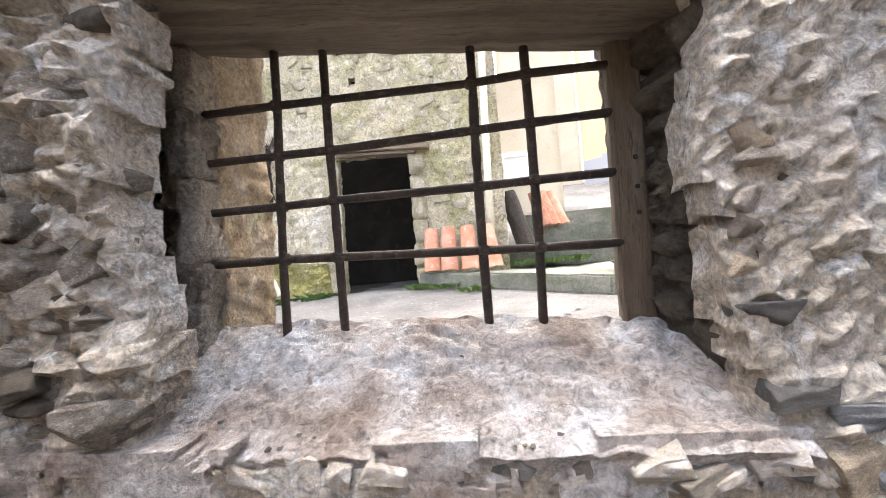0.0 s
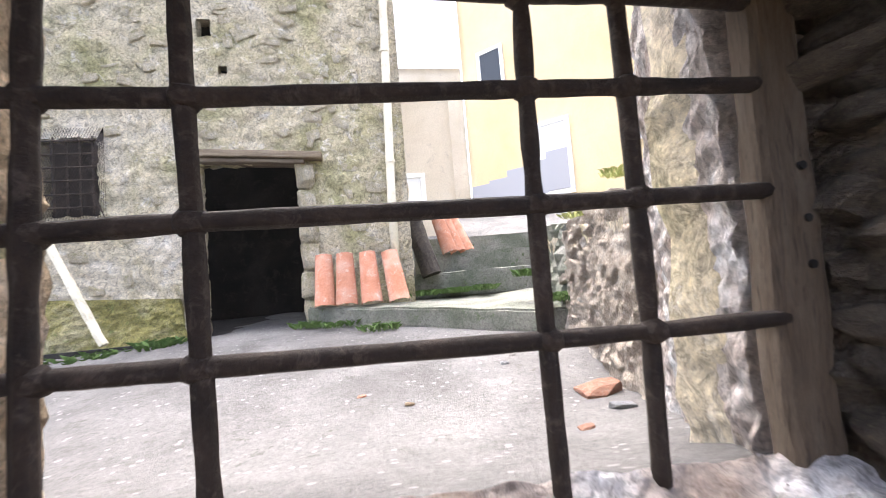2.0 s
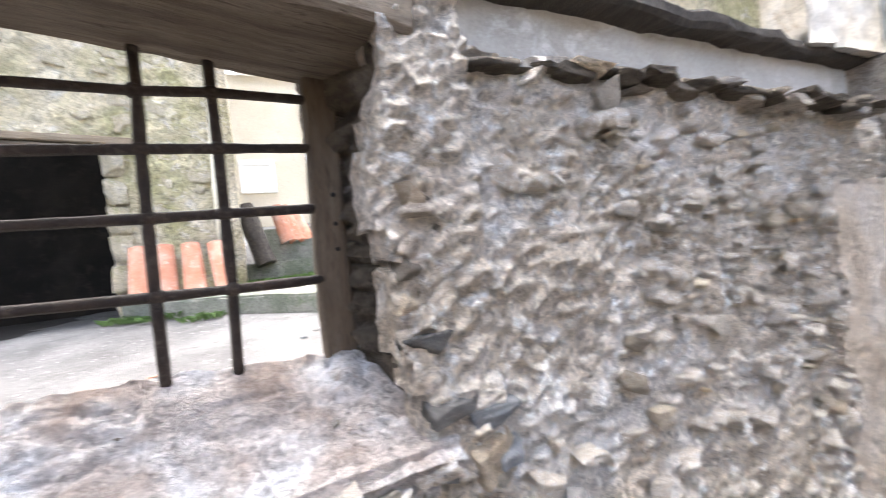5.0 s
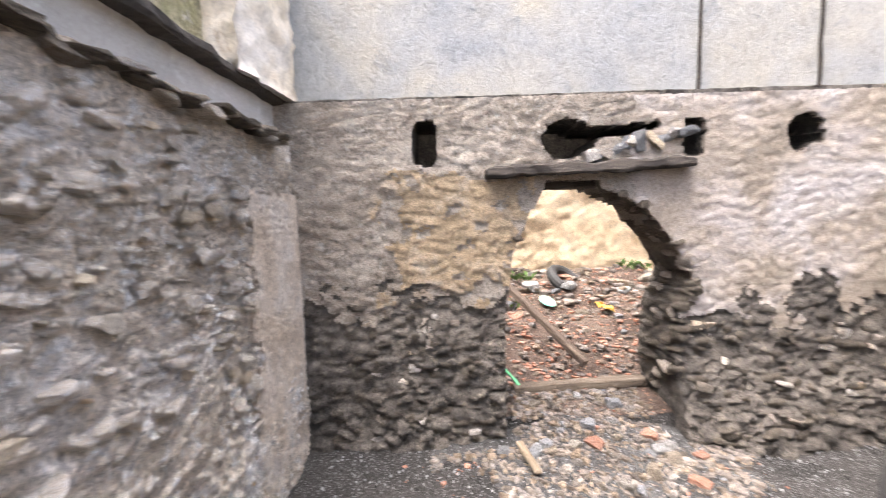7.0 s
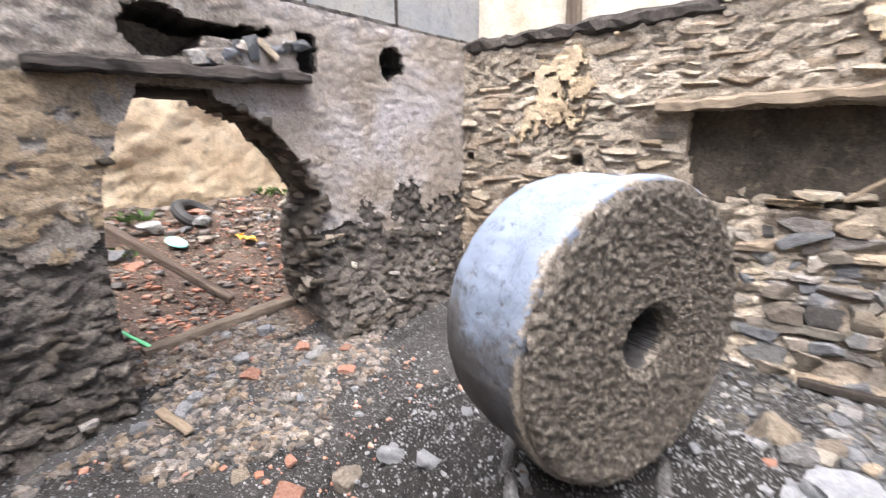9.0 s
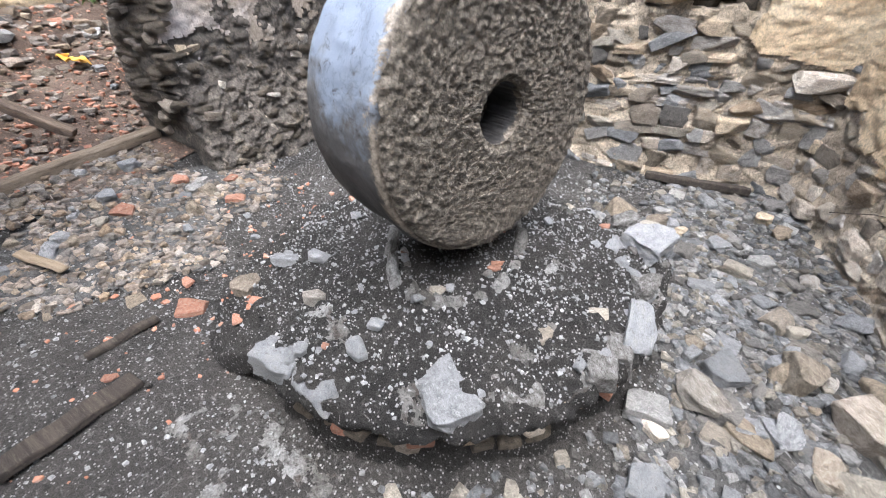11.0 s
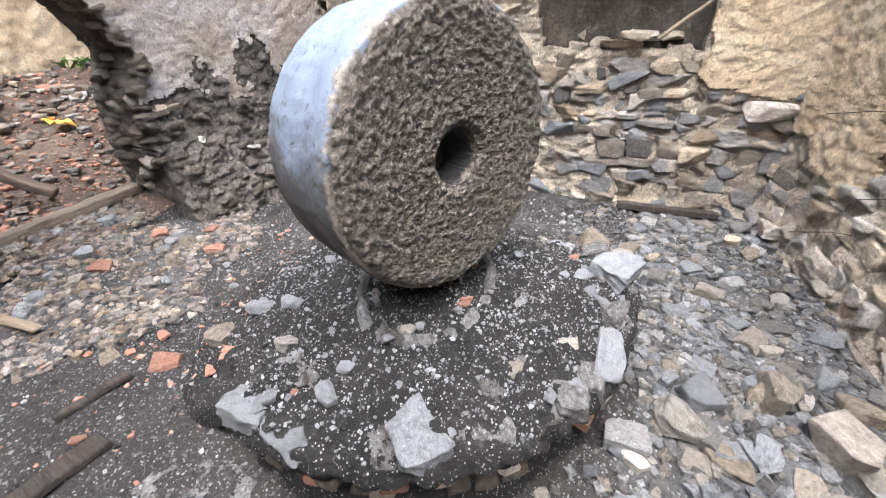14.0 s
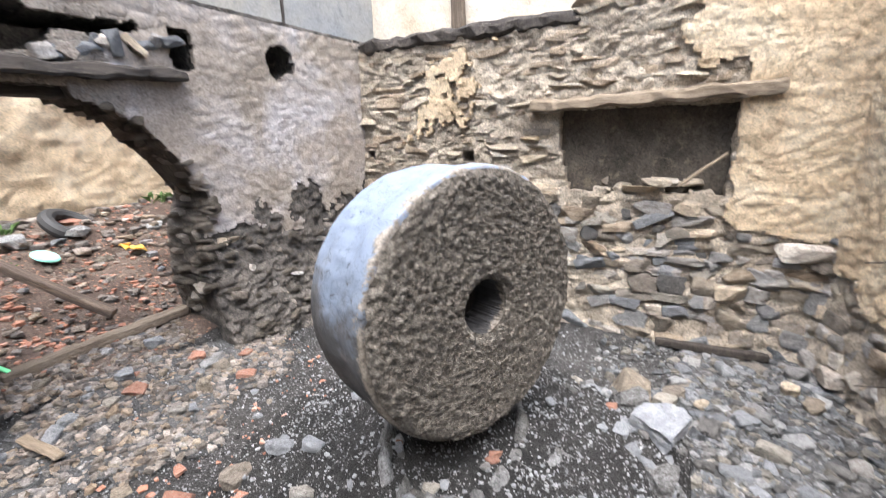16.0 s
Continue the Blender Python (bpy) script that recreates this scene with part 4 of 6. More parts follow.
def rim_material():
    m, n, l, p = node_mat("limed smooth granite rim with skylight tint")
    co = n.new("ShaderNodeTexCoord")
    big = noise_node(n, l, co.outputs["Object"], 3.0, 6, 0.65, 0.6)
    fine = noise_node(n, l, co.outputs["Object"], 26, 8, 0.75, 0.5)
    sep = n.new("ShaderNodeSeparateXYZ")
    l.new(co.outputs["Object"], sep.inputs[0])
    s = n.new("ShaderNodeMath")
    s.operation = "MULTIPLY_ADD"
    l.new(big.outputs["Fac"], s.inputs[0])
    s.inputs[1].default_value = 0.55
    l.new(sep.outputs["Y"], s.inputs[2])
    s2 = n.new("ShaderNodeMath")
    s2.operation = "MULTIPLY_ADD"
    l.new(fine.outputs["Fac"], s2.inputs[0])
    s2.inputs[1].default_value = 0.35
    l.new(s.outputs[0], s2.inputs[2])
    # paler and bluer upwards: limewash, plus skylight put into the colour
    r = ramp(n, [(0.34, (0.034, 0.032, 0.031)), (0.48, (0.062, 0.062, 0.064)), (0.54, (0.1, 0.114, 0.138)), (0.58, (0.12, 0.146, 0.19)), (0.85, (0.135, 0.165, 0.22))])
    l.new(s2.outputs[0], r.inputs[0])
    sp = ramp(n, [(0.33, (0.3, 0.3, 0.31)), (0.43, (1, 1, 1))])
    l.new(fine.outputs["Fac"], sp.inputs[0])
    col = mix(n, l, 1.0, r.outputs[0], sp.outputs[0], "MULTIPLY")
    # cracks in the limewash, and bare granite where the arris has crumbled
    cr = noise_node(n, l, co.outputs["Object"], 5.5, 7, 0.7, 1.0)
    ck = ramp(n, [(0.488, (1, 1, 1)), (0.497, (0.42, 0.41, 0.4)), (0.503, (0.42, 0.41, 0.4)), (0.512, (1, 1, 1))])
    l.new(cr.outputs["Fac"], ck.inputs[0])
    col = mix(n, l, 0.6, col, ck.outputs[0], "MULTIPLY")
    wear = n.new("ShaderNodeMath")
    wear.operation = "MULTIPLY_ADD"
    l.new(fine.outputs["Fac"], wear.inputs[0])
    wear.inputs[1].default_value = -0.05
    l.new(sep.outputs["Z"], wear.inputs[2])
    wear2 = n.new("ShaderNodeMath")
    wear2.operation = "MULTIPLY_ADD"
    l.new(cr.outputs["Fac"], wear2.inputs[0])
    wear2.inputs[1].default_value = -0.22
    l.new(wear.outputs[0], wear2.inputs[2])
    wear = n.new("ShaderNodeMath")
    wear.operation = "ADD"
    l.new(wear2.outputs[0], wear.inputs[0])
    wear.inputs[1].default_value = 0.105
    bare = ramp(n, [(0.0, (1, 1, 1)), (0.012, (0, 0, 0))])
    l.new(wear.outputs[0], bare.inputs[0])
    gn = noise_node(n, l, co.outputs["Object"], 60, 6, 0.75)
    gr = ramp(n, [(0.35, (0.05, 0.042, 0.034)), (0.5, (0.14, 0.12, 0.096)), (0.65, (0.25, 0.22, 0.185))])
    l.new(gn.outputs["Fac"], gr.inputs[0])
    l.new(mix(n, l, bare.outputs[0], col, gr.outputs[0]), p.inputs["Base Color"])
    p.inputs["Roughness"].default_value = 0.6
    bp = n.new("ShaderNodeBump")
    bp.inputs["Strength"].default_value, bp.inputs["Distance"].default_value = 0.35, 0.01
    l.new(fine.outputs["Fac"], bp.inputs["Height"])
    l.new(bp.outputs[0], p.inputs["Normal"])
    return m


M_RIM = rim_material()
mill = millstone()

# ---- outside: lane, house front, steps ----
def lane_z(x, y):
    z = 1.22 + 0.14 * max(0, min(1, (y - 3.3) / 2.2)) + 0.012 * fr(x, y, 0, 1.5)
    if y < 2.9:
        z += 0.27 * min(1, ((2.9 - y) / 1.05)) ** 1.6
    z -= 0.1 * max(0, min(1, (-x - 0.8) / 2.5))
    if y > 6:
        z += min(2.3, 0.33 * (y - 6)) if x > 0.9 else 0
    return z


tagged(ground_mesh("ground", -8, 4.5, 1.85, 14.5, 0.09, lane_z, M_CONCRETE), "pale dusty concrete lane rising to the steps", "ground", kind="structure")
far = tagged(new("ground_far", mesh_of("ground_far", [(-80, 14.4, 3.4), (80, 14.4, 3.4), (80, 120, 5), (-80, 120, 5), (-80, 1.85, 1.0), (-8, 1.85, 1.0), (-8, 14.4, 1.0), (4.4, 1.85, 1.1), (80, 1.85, 1.1), (4.4, 14.4, 1.1)], [(0, 1, 2, 3), (4, 5, 6, 0), (7, 8, 1, 9)], M_CONCRETE)), "far ground behind the houses", "ground", kind="structure")


def in_fdoor(x, z):
    return -1.07 < x < -0.125 and z < 3.045


def in_fwin(x, z):
    return -2.5 < x < -1.99 and 2.62 < z < 3.38


def f_hole(x, z):
    return (-1.02 < x < -0.9 and 4.42 < z < 4.58) or (-2.6 < x < -1.45 and 4.78 < z < 5.8) or (-0.86 < x < -0.79 and 3.98 < z < 4.08)


facade = tagged(sheet("house_front", (0.98, 5.6), (-1, 0), 7.5, 0.9, 7.0, 0.045, M_FACADE, relief(0.02, 1.8, 0.02, 5, 6.0), lambda s, z: not in_fdoor(0.98 - s, z) and not in_fwin(0.98 - s, z) and not f_hole(0.98 - s, z), 0.14), "old mossy stone house front with dark doorway", "house", kind="structure")
# cellar back, unseen ceiling and floor: the shade inside is put into near-black
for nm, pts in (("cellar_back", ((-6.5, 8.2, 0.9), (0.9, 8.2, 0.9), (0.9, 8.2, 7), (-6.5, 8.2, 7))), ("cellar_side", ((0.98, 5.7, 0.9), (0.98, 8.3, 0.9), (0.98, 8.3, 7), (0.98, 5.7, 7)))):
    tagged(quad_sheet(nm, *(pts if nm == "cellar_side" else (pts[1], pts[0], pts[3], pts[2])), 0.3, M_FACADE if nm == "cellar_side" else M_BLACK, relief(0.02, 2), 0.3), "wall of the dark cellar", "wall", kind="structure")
tagged(quad_sheet("cellar_roof", (-6.5, 5.9, 6.9), (-6.5, 8.4, 6.9), (0.9, 8.4, 6.9), (0.9, 5.9, 6.9), 0.5, M_BLACK, lambda x, y, z: 0, 0.2), "unseen ceiling of the cellar, near-black for shade", "ceiling", kind="structure")
tagged(quad_sheet("cellar_floor", (-6.5, 5.5, 1.33), (0.9, 5.5, 1.36), (0.9, 8.4, 1.36), (-6.5, 8.4, 1.33), 0.3, M_BLACK, lambda x, y, z: 0, 0.2), "cellar floor, near-black for the shade inside", "floor", kind="structure")

dl = tagged(empty("door_lintel", pose(-0.53, 5.57, 3.12, 0, 3, 0)), "pale timber lintel over the dark doorway", "lintel", kind="structure")
part("timber", rough_box(1.3, 0.2, 0.07, 5, 0.006, 2.0, 0.008), M_LINTEL, dl)
part("under_board", rough_box(1.0, 0.2, 0.04, 5, 0.006, 3.0, 0.006), M_WOOD, dl).matrix_local = pose(-0.02, 0.03, -0.065)

# steps: the lowest is a broad landing with a slanting front
def slab(name, poly, z0, z1, label, fall=0.0):
    bm = bmesh.new()
    lo = [bm.verts.new((x, y, z0)) for x, y in poly]
    f = bm.faces.new(lo)
    r = bmesh.ops.extrude_face_region(bm, geom=[f])
    for v in r["geom"]:
        if isinstance(v, bmesh.types.BMVert):
            v.co.z = z1
    bmesh.ops.recalc_face_normals(bm, faces=bm.faces)
    bmesh.ops.bevel(bm, geom=list(bm.edges), offset=0.018, segments=2, affect="EDGES")
    bmesh.ops.subdivide_edges(bm, edges=[e for e in bm.edges if e.calc_length() > 0.3], cuts=8, use_grid_fill=True)
    for v in bm.verts:
        v.co += Vector((fr(v.co.x, v.co.y, v.co.z, 4, 3), fr(v.co.y, v.co.x, v.co.z, 4, 3), fr(v.co.z, v.co.y, v.co.x, 4, 3))) * 0.012
    for v in bm.verts:
        if v.co.z > (z0 + z1) / 2:
            v.co.z -= fall * max(0.0, 5.5 - v.co.y)
    me = bpy.data.meshes.new(name)
    bm.to_mesh(me)
    bm.free()
    me.materials.append(M_STEP)
    return tagged(new(name, me), label, "step", "outside steps", kind="structure")


slab("step_1", [(-0.1, 5.5), (0.83, 5.0), (1.79, 4.3), (2.1, 4.3), (3.0, 8.5), (0.9, 8.5), (-0.1, 5.6)], 1.2, 1.55, "broad mossy concrete landing with slanting edge", 0.085)
slab("step_2", [(0.98, 6.0), (2.9, 5.7), (3.2, 8.5), (0.98, 8.5)], 1.5, 1.79, "mossy concrete step")
slab("step_3", [(1.15, 6.45), (3.2, 6.2), (3.4, 9), (1.15, 9)], 1.7, 2.03, "mossy concrete step")
slab("step_4", [(1.2, 7.0), (3.5, 6.8), (3.6, 12), (1.2, 12)], 1.9, 2.27, "mossy concrete step at the top of the flight")

# ---- stones: shared shapes ----
rng = random.Random(7)
SLATES = stone_meshes("stone", M_STONE, 22, 0.5, 3, 13)
SLATES_TAN = stone_meshes("stone", M_STONETAN, 8, 0.5, 4, 18)
ROCKS = stone_meshes("rubble", M_STONEGREY, 14, 0.42, 5, 15)
ROCKS_TAN = stone_meshes("rubble", M_RUBTAN, 8, 0.42, 6, 15)
ROCKS_WHITE = stone_meshes("rubble", M_WHITESTONE, 8, 0.45, 8, 15)
ROCKS_BRICK = stone_meshes("rubble", M_BRICK, 8, 0.3, 9, 12)
NICHE_STONES = stone_meshes("stone", M_GREYCOAT, 5, 0.5, 31, 12)
BANK_STONES = stone_meshes("stone", M_GREYCOAT, 8, 0.5, 35, 16)
FACE_STONES = stone_meshes("stone", M_FACADE, 10, 0.5, 33, 14)
LUMPS_DARK = stone_meshes("stone", M_ROUGH, 14, 0.5, 25, 20)
LUMPS = stone_meshes("stone", M_WINWALL, 14, 0.5, 21, 18)
DARKSTONES = stone_meshes("stone", M_RECESS, 8, 0.5, 10, 16)


def lay_courses(length, z0, z1, h_lo, h_hi, w_lo, w_hi, ok, place):
    z = z0
    while z < z1:
        h = rng.uniform(h_lo, h_hi)
        s = rng.uniform(-0.1, 0.0)
        while s < length:
            w = rng.uniform(w_lo, w_hi) * (0.7 + h / h_hi * 0.5)
            if ok(s + w / 2, z + h / 2, w, h):
                place(s + w / 2, z + h / 2, w, h)
            s += w * 0.97
        z += h * 0.94


south_loose = []


def place_south(s, z, w, h):
    if rng.random() < 0.12:
        return
    p = S0 + SA * s
    q = p + SN * (s_disp(p.x, p.y, z) + (rng.uniform(-0.062, -0.036) if z > 1.15 else rng.uniform(-0.05, -0.005)))
    q.z = z + rng.uniform(-0.012, 0.012)
    m = Matrix.Translation(q) @ Matrix.Rotation(math.atan2(SA.y, SA.x) + rng.uniform(-0.12, 0.12), 4, "Z") @ Matrix.Rotation(rng.gauss(0, 0.07), 4, "Y") @ Matrix.Rotation(rng.gauss(0, 0.08), 4, "X")
    me = rng.choice(SLATES_TAN if rng.random() < (0.25 if z < 1.15 else 0.7) else SLATES)
    if z < 1.15 and rng.random() < 0.5:
        me = rng.choice(ROCKS if rng.random() < 0.75 else ROCKS_TAN)
        m = m @ Matrix.Rotation(rng.gauss(0, 0.3), 4, "Y")
        h *= 1.25
    sc = Vector((w * 1.16, rng.uniform(0.1, 0.17), h * rng.uniform(0.85, 1.35)))
    south_loose.append((me, m, sc, p.x < 2.9 and z < 1.62))


def ok_south(s, z, w, h):
    for ds in (-w / 2, 0, w / 2):
        for dz in (-h / 2, h / 2):
            if in_niche(s + ds, z + dz) or in_shole(s + ds, z + dz):
                return False
    return not ochre_zone(s, z) and z + h / 2 < s_top(s) and not (1.78 < z < 1.95 and 0.75 < sx(s) < 2.4)


lay_courses(SLEN, -0.02, 0.55, 0.07, 0.15, 0.1, 0.28, ok_south, place_south)
lay_courses(SLEN, 0.52, 1.15, 0.055, 0.12, 0.09, 0.26, ok_south, place_south)
lay_courses(SLEN, 1.12, 3.1, 0.045, 0.1, 0.1, 0.34, ok_south, place_south)
picked = 0
rest, rest_tan = [], []
for me, m, sc, near in south_loose:
    if near and picked < 300:
        put("stone", me, m, sc, wall_south)
        picked += 1
    else:
        (rest_tan if me in SLATES_TAN else rest).append((me, m @ Matrix.Diagonal((*sc, 1))))
tagged(joined("upper_stones", rest, M_STONE, wall_south), "grey brown slates in earth mortar", kind="stuff")
tagged(joined("buff_stones", rest_tan, M_STONETAN, wall_south), "buff slates in earth mortar", kind="stuff")
# flat stones lying on the niche's ledge
for k in range(16):
    x = rng.uniform(1.0, 1.85)
    s = (x - S0.x) / SA.x
    p = S0 + SA * s - SN * rng.uniform(-0.05, 0.3)
    p.z = 1.13 + 0.05 * (k % 3) + (0.1 if x < 1.3 else 0)
    put("stone", rng.choice(SLATES_TAN), Matrix.Translation(p) @ Matrix.Rotation(rng.uniform(0, 6), 4, "Z") @ Matrix.Rotation(rng.uniform(-0.15, 0.15), 4, "X"), (rng.uniform(0.16, 0.3), rng.uniform(0.12, 0.2), rng.uniform(0.045, 0.08)), wall_south)
for x, z, w, h in ((1.93, 1.44, 0.3, 0.36), (1.6, 1.43, 0.36, 0.34), (1.25, 1.42, 0.34, 0.32), (1.05, 1.4, 0.2, 0.3), (1.7, 1.68, 0.5, 0.16), (1.2, 1.66, 0.4, 0.16)):
    s = (x - S0.x) / SA.x
    p = S0 + SA * s - SN * 0.265
    p.z = z
    put("stone", NICHE_STONES[round(x * 10) % 5], Matrix.Translation(p) @ Matrix.Rotation(math.atan2(SA.y, SA.x), 4, "Z"), (w, 0.1, h), wall_south)

wall_west = bpy.data.objects["wall_west"]
WN = Vector((-WA.y, WA.x, 0))


def place_west(s, z, w, h):
    p = Vector((-0.40, -0.5, 0)) + WA * s
    if rng.random() < 0.25:
        return
    q = p + WN * (w_disp(p.x, p.y, z) + rng.uniform(-0.04, 0.0))
    q.z = z
    m = Matrix.Translation(q) @ Matrix.Rotation(math.atan2(WA.y, WA.x) + rng.uniform(-0.2, 0.2), 4, "Z") @ Matrix.Rotation(rng.uniform(-0.25, 0.25), 4, "Y")
    put("stone", rng.choice(SLATES if rng.random() < 0.7 else SLATES_TAN), m, (w, rng.uniform(0.08, 0.12), h), wall_west)


lay_courses(2.85, 0.0, 0.95, 0.055, 0.13, 0.08, 0.24, lambda s, z, w, h: s > 0.2 and not ochre_west(s, z), place_west)

# stones showing in the lower part of the arched wall
for k in range(240):
    y = rng.uniform(-2.7, 1.4)
    z = rng.uniform(0.05, 1.05) if y > -0.9 else rng.uniform(0.05, 0.9)
    if in_arch(y, z, 0.1):
        continue
    p = Vector((4.1 - arch_disp(4.1, y, z) + rng.uniform(0.02, 0.045), y, z))
    m = Matrix.Translation(p) @ Matrix.Rotation(rng.uniform(-0.4, 0.4), 4, "X") @ Matrix.Rotation(rng.uniform(-0.3, 0.3), 4, "Z")
    put("stone", rng.choice(DARKSTONES if rng.random() < 0.75 else SLATES), m, (0.11, rng.uniform(0.05, 0.15), rng.uniform(0.03, 0.08)), wall_east)
# split stones along the arch's soffit
for k in range(90):
    z = rng.uniform(0.3, 1.84)
    y = along_z(ARCH_R, z) + rng.uniform(-0.03, 0.012)
    m = Matrix.Translation((rng.uniform(4.06, 4.55), y, z)) @ Matrix.Rotation(rng.uniform(-0.6, 0.2), 4, "X") @ Matrix.Rotation(rng.uniform(-0.4, 0.4), 4, "Z")
    put("stone", rng.choice(DARKSTONES if k % 3 else BANK_STONES), m, (rng.uniform(0.08, 0.2), rng.uniform(0.06, 0.14), rng.uniform(0.03, 0.08)), wall_east)
for k in range(26):
    z = rng.uniform(0.3, 1.8)
    m = Matrix.Translation((rng.uniform(4.06, 4.5), along_z(ARCH_L, z) + rng.uniform(0.0, 0.03), z)) @ Matrix.Rotation(rng.uniform(-0.3, 0.3), 4, "X")
    put("stone", rng.choice(DARKSTONES), m, (rng.uniform(0.08, 0.16), rng.uniform(0.05, 0.1), rng.uniform(0.03, 0.07)), wall_east)
# broken masonry on the doorway beam
for k in range(14):
    y = -0.42 - 0.05 * k + rng.uniform(-0.03, 0.03)
    p = Vector((4.08 + rng.uniform(-0.02, 0.05), y, 2.06 + 0.016 * k * (1 if k < 9 else 0.7) + rng.uniform(-0.02, 0.02)))
    put("stone", rng.choice(ROCKS_WHITE if k % 3 else SLATES), Matrix.Translation(p) @ Matrix.Rotation(rng.uniform(0, 3), 4, "X"), (0.14, rng.uniform(0.08, 0.17), rng.uniform(0.06, 0.11)), wall_east)

# rubble at the foot of the window and its jambs
def wall_stone(x, y, z, sc, kit, owner, turn=0.3):
    m = Matrix.Translation((x, y, z)) @ Matrix.Rotation(rng.uniform(-turn, turn), 4, "Y") @ Matrix.Rotation(rng.uniform(-turn, turn), 4, "Z")
    return put("stone", rng.choice(kit), m, sc, owner)


for k in range(150):
    x, z = rng.uniform(-0.6, 1.75), 1.3 - 0.45 * rng.random() ** 1.3
    size = rng.choice((0.05, 0.07, 0.09, 0.12, 0.16))
    wall_stone(x, 1.505 + rng.uniform(0.0, 0.035) - 0.015 * (1.3 - z), z, (size, 0.1, size * rng.uniform(0.4, 0.7)), ROCKS if k % 3 == 0 else SLATES if k % 5 == 0 else LUMPS, wall_north, 0.5)
for k in range(13):
    z = 1.36 + 0.08 * k + rng.uniform(-0.02, 0.02)
    for x in (-0.02, -0.18, -0.34):
        wall_stone(x + rng.uniform(-0.06, 0.05), 1.48 + rng.uniform(-0.02, 0.03) - 0.06 * (x < -0.3), z, (rng.uniform(0.12, 0.26), rng.uniform(0.08, 0.16), rng.uniform(0.06, 0.15)), LUMPS_DARK if k % 4 else SLATES, wall_north, 0.35)
for k in range(150):
    x, z = rng.uniform(-0.75, 0.08), rng.uniform(1.3, 2.6)
    size = rng.choice((0.05, 0.08, 0.12, 0.17))
    wall_stone(x, 1.44 + rng.uniform(-0.02, 0.05) + 0.05 * (x + 0.3), z, (size, rng.uniform(0.09, 0.15), size * rng.uniform(0.35, 0.7)), LUMPS_DARK if k % 5 else DARKSTONES, wall_north, 0.4)
sill = bpy.data.objects["window_sill"]
for k in range(46):
    x = -0.3 + 0.037 * k + rng.uniform(-0.03, 0.03)
    wall_stone(x, 1.478 + rng.uniform(-0.015, 0.02), 1.306 + rng.uniform(-0.03, 0.008), (rng.uniform(0.04, 0.12), rng.uniform(0.05, 0.1), rng.uniform(0.025, 0.06)), ROCKS if k % 4 == 0 else LUMPS, wall_north, 0.5)
for k in range(90):
    x, f = rng.uniform(0.0, 1.22), rng.random() ** 1.6
    size = rng.uniform(0.006, 0.026)
    m = Matrix.Translation((x, 1.47 + 0.35 * f, 1.336 + 0.165 * f + 0.022 * (1.2 - x) * f + size * 0.1)) @ Matrix.Rotation(rng.uniform(0, 6), 4, "Z")
    put("crumb", rng.choice(ROCKS if k % 3 else ROCKS_TAN), m, (size, size * 0.8, size * 0.6), sill)
# jamb stones in the same shade-darkened masonry
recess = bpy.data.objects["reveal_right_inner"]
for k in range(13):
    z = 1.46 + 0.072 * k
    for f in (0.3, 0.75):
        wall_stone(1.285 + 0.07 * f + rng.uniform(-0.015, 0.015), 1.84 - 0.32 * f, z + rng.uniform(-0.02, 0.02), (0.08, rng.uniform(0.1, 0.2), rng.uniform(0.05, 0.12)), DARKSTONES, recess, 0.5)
# upright blocks of the left jamb, behind the open joint
for k, (z, h) in enumerate(((1.60, 0.27), (1.85, 0.24), (2.06, 0.19), (2.25, 0.19))):
    jb = part("jamb_block", rough_box(0.085 - 0.01 * (k % 2), 0.13, h, 3, 0.016, 3.0 + k * 2, 0.014), M_GREYCOAT if k % 2 else M_ROUGH, bpy.data.objects["reveal_left_inner"])
    jb.matrix_world = pose(0.028 + 0.006 * (k % 2), 1.765, z, 0, 2 - k, 3)
# stub stones in the render by the window
for x, z, w in ((1.33, 1.86, 0.07), (1.34, 1.83, 0.08), (1.31, 1.75, 0.06), (1.31, 1.71, 0.07), (1.33, 1.55, 0.12), (1.38, 1.42, 0.16), (1.47, 1.37, 0.14), (1.30, 1.64, 0.06), (1.42, 1.98, 0.05)):
    wall_stone(x, 1.515, z, (w, 0.1, 0.04 + w * 0.2), SLATES if w < 0.1 else ROCKS, wall_north, 0.15)
for k in range(260):
    x, z = rng.uniform(1.36, 3.3), rng.uniform(0.2, 2.14)
    size = rng.choice((0.03, 0.04, 0.06, 0.08, 0.11))
    wall_stone(x, 1.535 + 0.03 * (x - 1.4), z, (size, 0.09, size * rng.uniform(0.4, 0.8)), LUMPS if k % 4 else SLATES_TAN, wall_north, 0.6)
# slate edge along the top of the render
for k in range(34):
    x = 1.5 + 0.068 * k
    wall_stone(x, 1.57 + rng.uniform(-0.02, 0.03), 2.17 + rng.uniform(-0.025, 0.02), (rng.uniform(0.1, 0.2), 0.16, rng.uniform(0.025, 0.045)), DARKSTONES if k % 3 else SLATES, wall_north, 0.2)


